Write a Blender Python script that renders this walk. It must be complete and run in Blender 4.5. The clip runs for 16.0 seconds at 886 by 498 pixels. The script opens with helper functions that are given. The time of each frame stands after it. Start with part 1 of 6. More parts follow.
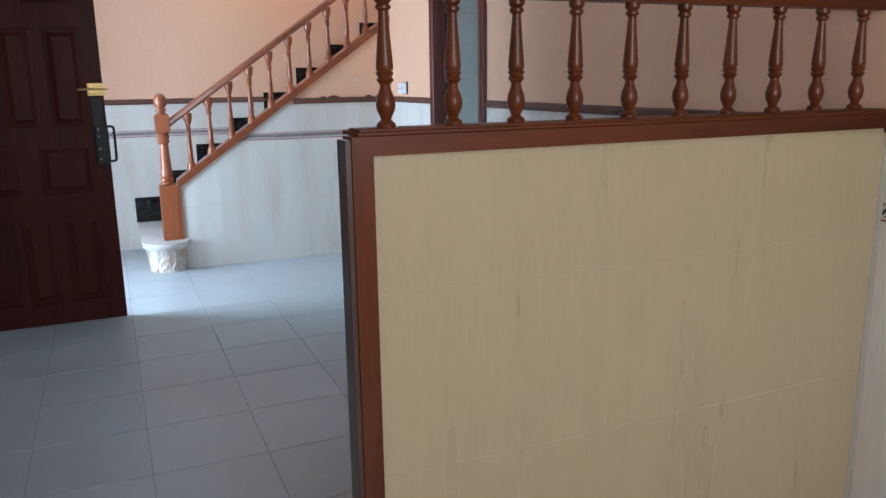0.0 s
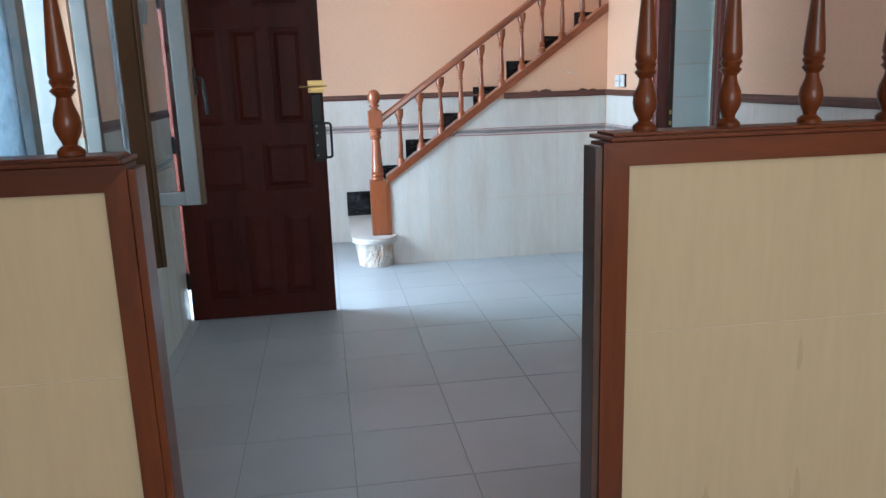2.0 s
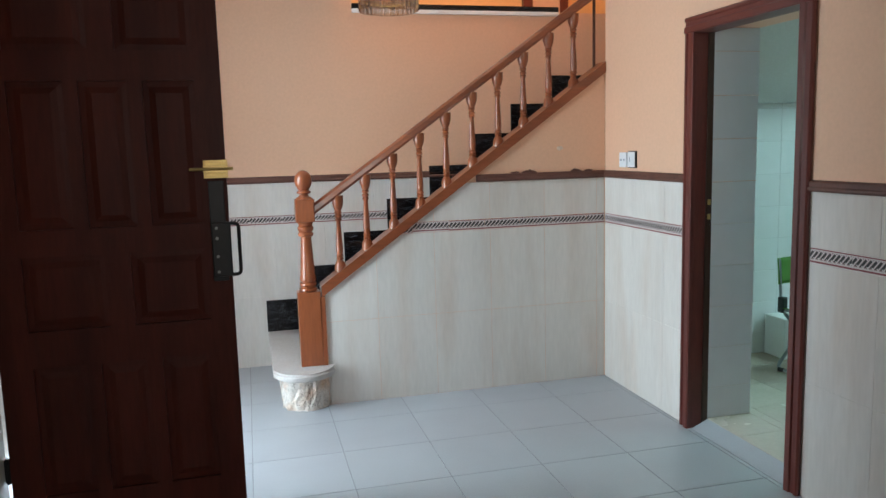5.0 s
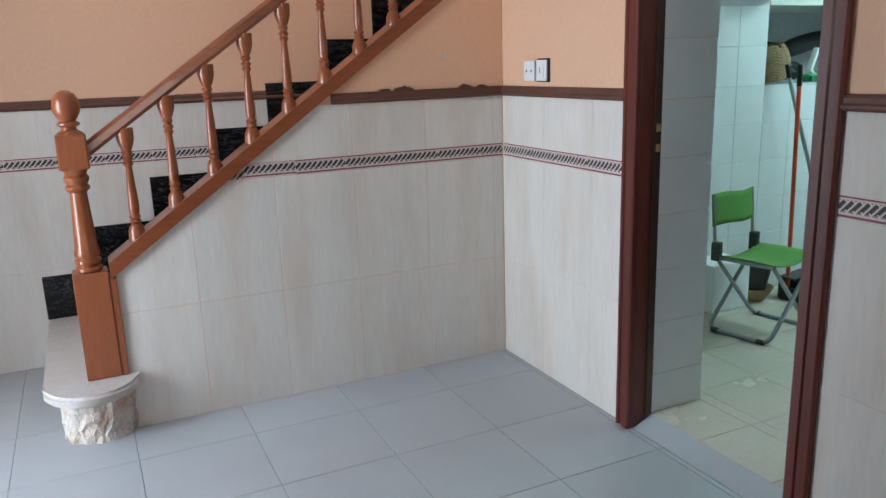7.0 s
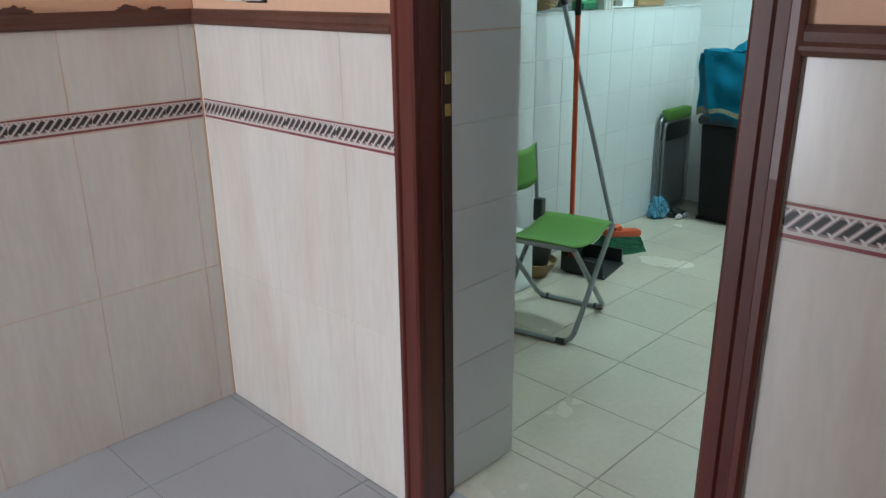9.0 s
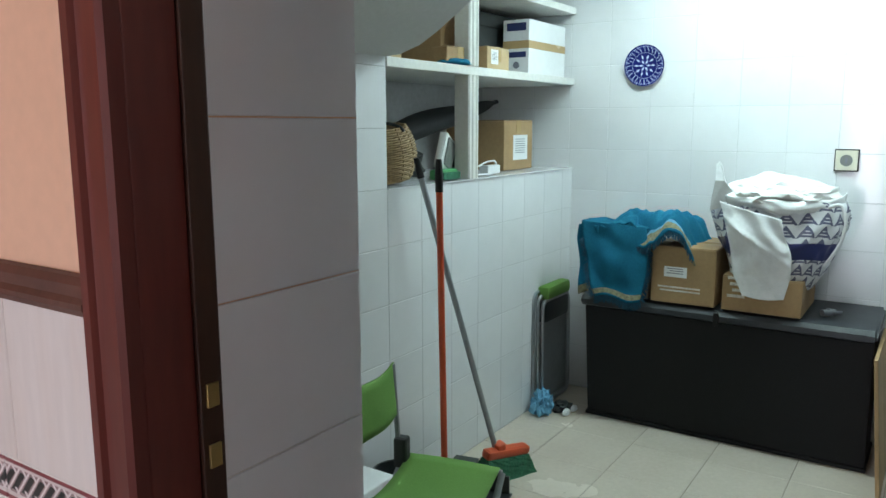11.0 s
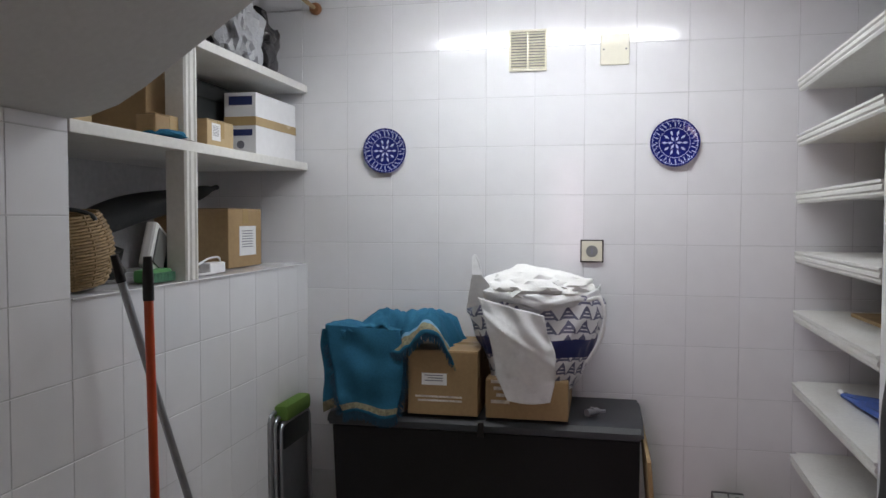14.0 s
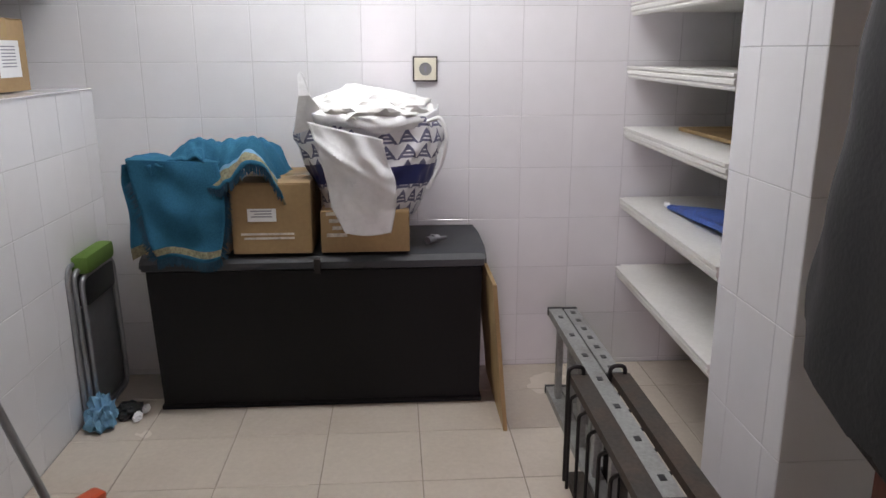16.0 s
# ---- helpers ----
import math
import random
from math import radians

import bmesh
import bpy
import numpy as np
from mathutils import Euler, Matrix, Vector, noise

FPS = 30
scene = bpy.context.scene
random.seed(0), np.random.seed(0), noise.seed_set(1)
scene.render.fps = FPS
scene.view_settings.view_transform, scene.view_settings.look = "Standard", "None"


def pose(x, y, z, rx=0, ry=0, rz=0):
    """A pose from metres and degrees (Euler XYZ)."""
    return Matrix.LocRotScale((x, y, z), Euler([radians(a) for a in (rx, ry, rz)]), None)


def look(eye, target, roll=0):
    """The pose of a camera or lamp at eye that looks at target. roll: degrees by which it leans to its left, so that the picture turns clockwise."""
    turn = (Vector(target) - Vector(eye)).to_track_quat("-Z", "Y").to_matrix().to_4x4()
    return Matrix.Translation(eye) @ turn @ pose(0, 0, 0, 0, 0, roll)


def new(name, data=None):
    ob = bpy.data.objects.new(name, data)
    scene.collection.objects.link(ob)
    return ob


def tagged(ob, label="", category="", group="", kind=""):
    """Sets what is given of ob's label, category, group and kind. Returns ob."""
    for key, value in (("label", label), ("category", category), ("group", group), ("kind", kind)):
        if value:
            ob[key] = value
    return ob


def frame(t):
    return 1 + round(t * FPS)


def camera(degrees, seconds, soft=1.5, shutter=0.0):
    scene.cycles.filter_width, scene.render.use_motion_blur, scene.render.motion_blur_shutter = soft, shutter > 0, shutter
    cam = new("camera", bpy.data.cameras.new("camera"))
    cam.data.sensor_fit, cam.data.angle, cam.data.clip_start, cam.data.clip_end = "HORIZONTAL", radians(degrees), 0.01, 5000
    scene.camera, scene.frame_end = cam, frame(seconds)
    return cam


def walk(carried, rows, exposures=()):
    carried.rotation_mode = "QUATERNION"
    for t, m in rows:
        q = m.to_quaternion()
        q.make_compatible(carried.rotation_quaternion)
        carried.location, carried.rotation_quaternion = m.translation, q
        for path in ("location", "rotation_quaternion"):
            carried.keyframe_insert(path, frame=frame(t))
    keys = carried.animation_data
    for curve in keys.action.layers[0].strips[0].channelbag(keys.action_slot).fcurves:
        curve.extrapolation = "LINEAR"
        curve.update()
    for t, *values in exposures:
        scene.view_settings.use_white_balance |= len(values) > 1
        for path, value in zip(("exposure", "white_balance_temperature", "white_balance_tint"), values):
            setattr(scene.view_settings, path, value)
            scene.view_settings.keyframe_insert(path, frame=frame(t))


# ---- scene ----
cam = camera(60.5, 16.0)
PATH = [
    (0, (0.317, -0.028, 1.399), (1.095, 1.761, 0.961), -0.8),
    (0.5, (0.314, -0.003, 1.398), (0.966, 1.831, 0.937), -1.1),
    (1, (0.304, 0.042, 1.398), (0.835, 1.913, 0.929), -1.3),
    (1.5, (0.312, 0.126, 1.403), (0.715, 2.029, 0.936), -1.5),
    (2, (0.308, 0.265, 1.402), (0.599, 2.194, 0.958), -1.8),
    (2.5, (0.284, 0.506, 1.409), (0.536, 2.451, 1.016), -1.7),
    (3, (0.298, 0.756, 1.419), (0.547, 2.712, 1.086), -1.8),
    (3.5, (0.324, 1.054, 1.461), (0.616, 3.014, 1.186), -1.4),
    (4, (0.348, 1.265, 1.456), (0.701, 3.218, 1.215), -1.4),
    (6.5, (0.591, 2.646, 1.384), (1.318, 4.466, 0.987), -1.8),
    (7, (0.718, 2.9, 1.371), (1.544, 4.659, 0.896), -1.9),
    (7.5, (0.843, 3.137, 1.321), (1.822, 4.781, 0.739), -1.7),
    (8, (0.969, 3.415, 1.307), (2.078, 4.937, 0.633), -1.6),
    (8.5, (1.144, 3.626, 1.296), (2.364, 5.042, 0.585), -1.2),
    (9, (1.318, 3.81, 1.321), (2.669, 5.131, 0.665), -0.6),
    (9.5, (1.481, 4.004, 1.347), (2.926, 5.251, 0.751), -0.6),
    (10, (1.65, 4.123, 1.376), (3.187, 5.296, 0.863), -0.5),
    (10.2, (1.745, 4.173, 1.387), (3.313, 5.32, 0.91), -0.1),
    (12.3, (2.187, 4.474, 1.456), (3.97, 5.379, 1.404), -0.7),
    (12.5, (2.204, 4.484, 1.461), (4.017, 5.329, 1.452), -0.4),
    (13, (2.272, 4.545, 1.470), (4.142, 5.252, 1.4765), -0.2),
    (13.5, (2.36, 4.572, 1.456), (4.271, 5.16, 1.415), 0.3),
    (14, (2.448, 4.652, 1.401), (4.404, 5.060, 1.320), 0.1),
    (14.5, (2.552, 4.727, 1.404), (4.53, 4.938, 1.197), 0.0),
    (15, (2.616, 4.793, 1.346), (4.595, 4.845, 1.069), 0.0),
    (15.5, (2.666, 4.817, 1.323), (4.628, 4.757, 0.947), -0.1),
    (16, (2.672, 4.81, 1.33), (4.600, 4.689, 0.828), -0.1),
]
walk(cam, [(t, look(e, g, r)) for t, e, g, r in PATH],
     exposures=[(0, 0.16, 5350, 3), (2.5, 0.25, 5500, 2), (3.5, 0.25, 5900, 4), (4.0, 0.05, 6100, 4), (6.5, -0.28, 6100, 8), (8.5, -0.42, 6700, 16), (10.2, -0.45, 6600, 16), (12.3, -1.15, 7800, 58), (13.5, -1.62, 7700, 57), (14.1, -1.35, 7800, 58), (15, -1.08, 7900, 60), (16.0, -0.85, 8000, 61)])

# ---- world, daylight, lamps ----
world = bpy.data.worlds.new("sky")
scene.world = world
world.use_nodes = True
wn = world.node_tree
sky = wn.nodes.new("ShaderNodeTexSky")
sky.sky_type = "NISHITA"
sky.sun_disc = False
sky.sun_elevation, sky.sun_rotation = radians(48), radians(346)
wn.nodes["Background"].inputs[1].default_value = 0.12
wn.links.new(sky.outputs[0], wn.nodes["Background"].inputs[0])


def area(name, eye, target, sx, sy, power, color, spread=180):
    d = bpy.data.lights.new(name, "AREA")
    d.shape, d.size, d.size_y, d.energy, d.color, d.spread = "RECTANGLE", sx, sy, power, color, radians(spread)
    ob = new(name, d)
    ob.matrix_world = look(eye, target)
    return ob


sun = new("sun", bpy.data.lights.new("sun", "SUN"))
sun.data.energy, sun.data.angle, sun.data.color = 2.0, radians(0.5), (1, 0.95, 0.86)
sun.matrix_world = look((-2, 8, 9), (0, 0, 0))
area("daylight_entrance", (-0.95, 5.32, 1.15), (2, 5.32, 0.6), 0.86, 2.0, 110, (0.80, 0.91, 1.0))
area("daylight_window", (-0.98, 2.75, 1.5), (2, 2.75, 1.1), 0.9, 1.05, 31, (0.86, 0.94, 1.0))
area("daylight_front_window", (1.0, -2.05, 1.75), (1.0, 3, 1.2), 1.9, 1.3, 54, (1.0, 0.96, 0.90))
area("daylight_stairwell", (1.8, 6.6, 4.3), (1.8, 6.7, 1), 1.2, 1.0, 34, (1.0, 0.88, 0.74))
area("tube_light_glow", (5.00, 4.905, 2.275), (5.00, 4.905, 0), 0.05, 1.18, 30, (0.60, 1.0, 0.97))

# ---- plan ----
XW, XW2, XF, XL = 2.47, 2.81, 5.655, -0.56
YS, YB, YD1, YD0 = 5.94, 6.87, 5.00, 4.29
CEIL, CEIL2, YN = 2.43, 2.395, 3.94
RAIL0, RAIL1 = 1.222, 1.265


# ---- materials ----
def material(name, base, rough=0.5, metal=0.0, spread=0.06, scale=4.0, grain=40.0, bump=0.15, dist=0.002, stretch=(1, 1, 1),
             second=None, amount=0.0, mscale=1.5, each=0.0, spec=0.5, coord="Object", coat=0.0):
    m = bpy.data.materials.new(name)
    m.use_nodes = True
    n, k = m.node_tree.nodes, m.node_tree.links
    b = n["Principled BSDF"]
    b.inputs["Roughness"].default_value, b.inputs["Metallic"].default_value = rough, metal
    b.inputs["Specular IOR Level"].default_value = spec
    b.inputs["Coat Weight"].default_value = coat
    tc, mp = n.new("ShaderNodeTexCoord"), n.new("ShaderNodeMapping")
    mp.inputs["Scale"].default_value = stretch
    if coord == "World":
        geo = n.new("ShaderNodeNewGeometry")
        k.new(geo.outputs["Position"], mp.inputs["Vector"])
    else:
        k.new(tc.outputs["Object"], mp.inputs["Vector"])
    big, small = n.new("ShaderNodeTexNoise"), n.new("ShaderNodeTexNoise")
    big.inputs["Scale"].default_value, small.inputs["Scale"].default_value = scale, grain
    big.inputs["Detail"].default_value, small.inputs["Detail"].default_value = 4, 3
    for t in (big, small):
        k.new(mp.outputs["Vector"], t.inputs["Vector"])
    mixn = n.new("ShaderNodeMath")
    mixn.operation = "ADD"
    k.new(big.outputs["Fac"], mixn.inputs[0])
    k.new(small.outputs["Fac"], mixn.inputs[1])
    ramp = n.new("ShaderNodeMapRange")
    ramp.inputs["From Min"].default_value, ramp.inputs["From Max"].default_value = 0.7, 1.3
    ramp.inputs["To Min"].default_value, ramp.inputs["To Max"].default_value = 1 - spread, 1 + spread
    k.new(mixn.outputs[0], ramp.inputs["Value"])
    value = ramp.outputs["Result"]
    if each:
        oi, mr, mul = n.new("ShaderNodeObjectInfo"), n.new("ShaderNodeMapRange"), n.new("ShaderNodeMath")
        mr.inputs["To Min"].default_value, mr.inputs["To Max"].default_value = 1 - each, 1 + each
        mul.operation = "MULTIPLY"
        k.new(oi.outputs["Random"], mr.inputs["Value"])
        k.new(mr.outputs["Result"], mul.inputs[0])
        k.new(value, mul.inputs[1])
        value = mul.outputs[0]
    hsv = n.new("ShaderNodeHueSaturation")
    hsv.inputs["Color"].default_value = (*base, 1)
    if second:
        mus, mr2, mx = n.new("ShaderNodeTexNoise"), n.new("ShaderNodeMapRange"), n.new("ShaderNodeMix")
        mus.inputs["Scale"].default_value, mus.inputs["Detail"].default_value = mscale, 6
        k.new(mp.outputs["Vector"], mus.inputs["Vector"])
        mr2.inputs["From Min"].default_value, mr2.inputs["From Max"].default_value = 0.45, 0.7
        mr2.inputs["To Max"].default_value = amount
        k.new(mus.outputs["Fac"], mr2.inputs["Value"])
        mx.data_type = "RGBA"
        mx.inputs["A"].default_value, mx.inputs["B"].default_value = (*base, 1), (*second, 1)
        k.new(mr2.outputs["Result"], mx.inputs["Factor"])
        k.new(mx.outputs["Result"], hsv.inputs["Color"])
    k.new(value, hsv.inputs["Value"])
    k.new(hsv.outputs["Color"], b.inputs["Base Color"])
    rr = n.new("ShaderNodeMapRange")
    rr.inputs["To Min"].default_value, rr.inputs["To Max"].default_value = max(rough - 0.1, 0.02), min(rough + 0.1, 1)
    k.new(big.outputs["Fac"], rr.inputs["Value"])
    k.new(rr.outputs["Result"], b.inputs["Roughness"])
    if bump:
        bm_ = n.new("ShaderNodeBump")
        bm_.inputs["Strength"].default_value, bm_.inputs["Distance"].default_value = bump, dist
        k.new(small.outputs["Fac"], bm_.inputs["Height"])
        k.new(bm_.outputs["Normal"], b.inputs["Normal"])
    return m


def wood(name, base, dark, rough=0.35, along="Z", coat=0.3, scale=9):
    st = {"X": (0.12, 1, 1), "Y": (1, 0.12, 1), "Z": (1, 1, 0.12)}[along]
    return material(name, base, rough, spread=0.18, scale=scale, grain=scale * 9, bump=0.12, dist=0.001, stretch=st,
                    second=dark, amount=0.75, mscale=scale * 0.9, coat=coat, coord="World")


def emitter(name, color, strength):
    m = bpy.data.materials.new(name)
    m.use_nodes = True
    b = m.node_tree.nodes["Principled BSDF"]
    b.inputs["Base Color"].default_value = (0.9, 0.9, 0.9, 1)
    b.inputs["Emission Color"].default_value = (*color, 1)
    b.inputs["Emission Strength"].default_value = strength
    return m


def glass(name, color=(0.92, 0.96, 0.97), rough=0.02, alpha=None):
    m = bpy.data.materials.new(name)
    m.use_nodes = True
    n, k = m.node_tree.nodes, m.node_tree.links
    b = n["Principled BSDF"]
    b.inputs["Base Color"].default_value = (*color, 1)
    b.inputs["Roughness"].default_value = rough
    b.inputs["IOR"].default_value = 1.45
    b.inputs["Transmission Weight"].default_value = 1.0
    return m


def border_material():
    """A printed border tile: dark slanted bars between a pale lattice, with a red line above and below."""
    m = bpy.data.materials.new("printed_border")
    m.use_nodes = True
    n, k = m.node_tree.nodes, m.node_tree.links
    b = n["Principled BSDF"]
    b.inputs["Roughness"].default_value = 0.28
    tc, sp = n.new("ShaderNodeTexCoord"), n.new("ShaderNodeSeparateXYZ")
    k.new(tc.outputs["Object"], sp.inputs[0])

    def op(kind, a, c=None, d=None):
        o = n.new("ShaderNodeMath")
        o.operation = kind
        for i, v in enumerate((a, c, d)):
            if v is None:
                continue
            if isinstance(v, (int, float)):
                o.inputs[i].default_value = v
            else:
                k.new(v, o.inputs[i])
        return o.outputs[0]

    u, v = sp.outputs[0], sp.outputs[1]
    s1 = op("FRACT", op("DIVIDE", op("SUBTRACT", u, op("MULTIPLY", v, 0.9)), 0.0225))
    s2 = op("FRACT", op("DIVIDE", op("ADD", u, op("MULTIPLY", v, 0.9)), 0.0225))
    inner = op("LESS_THAN", op("ABSOLUTE", op("SUBTRACT", v, 0.003)), 0.0175)
    core = op("LESS_THAN", op("ABSOLUTE", op("SUBTRACT", v, 0.003)), 0.0135)
    bar = op("MULTIPLY", op("MULTIPLY", op("LESS_THAN", op("ABSOLUTE", op("SUBTRACT", s1, 0.5)), 0.27), core), 1.0)
    lattice = op("MULTIPLY", op("MAXIMUM", op("MULTIPLY", op("GREATER_THAN", op("ABSOLUTE", op("SUBTRACT", s2, 0.5)), 0.38), op("GREATER_THAN", op("ABSOLUTE", op("SUBTRACT", v, 0.003)), 0.0095)),
                                op("GREATER_THAN", op("ABSOLUTE", op("SUBTRACT", s1, 0.5)), 0.40)), inner)
    red = op("MAXIMUM", op("LESS_THAN", op("ABSOLUTE", op("ADD", v, 0.0235)), 0.0032), op("LESS_THAN", op("ABSOLUTE", op("SUBTRACT", v, 0.0265)), 0.0022))

    def over(base, col, f):
        x = n.new("ShaderNodeMix")
        x.data_type = "RGBA"
        if isinstance(base, tuple):
            x.inputs["A"].default_value = (*base, 1)
        else:
            k.new(base, x.inputs["A"])
        x.inputs["B"].default_value = (*col, 1)
        k.new(f, x.inputs["Factor"])
        return x.outputs["Result"]

    c = over((0.60, 0.54, 0.50), (0.30, 0.21, 0.20), inner)
    c = over(c, (0.022, 0.025, 0.024), bar)
    c = over(c, (0.66, 0.60, 0.57), lattice)
    c = over(c, (0.24, 0.055, 0.06), red)
    k.new(c, b.inputs["Base Color"])
    return m


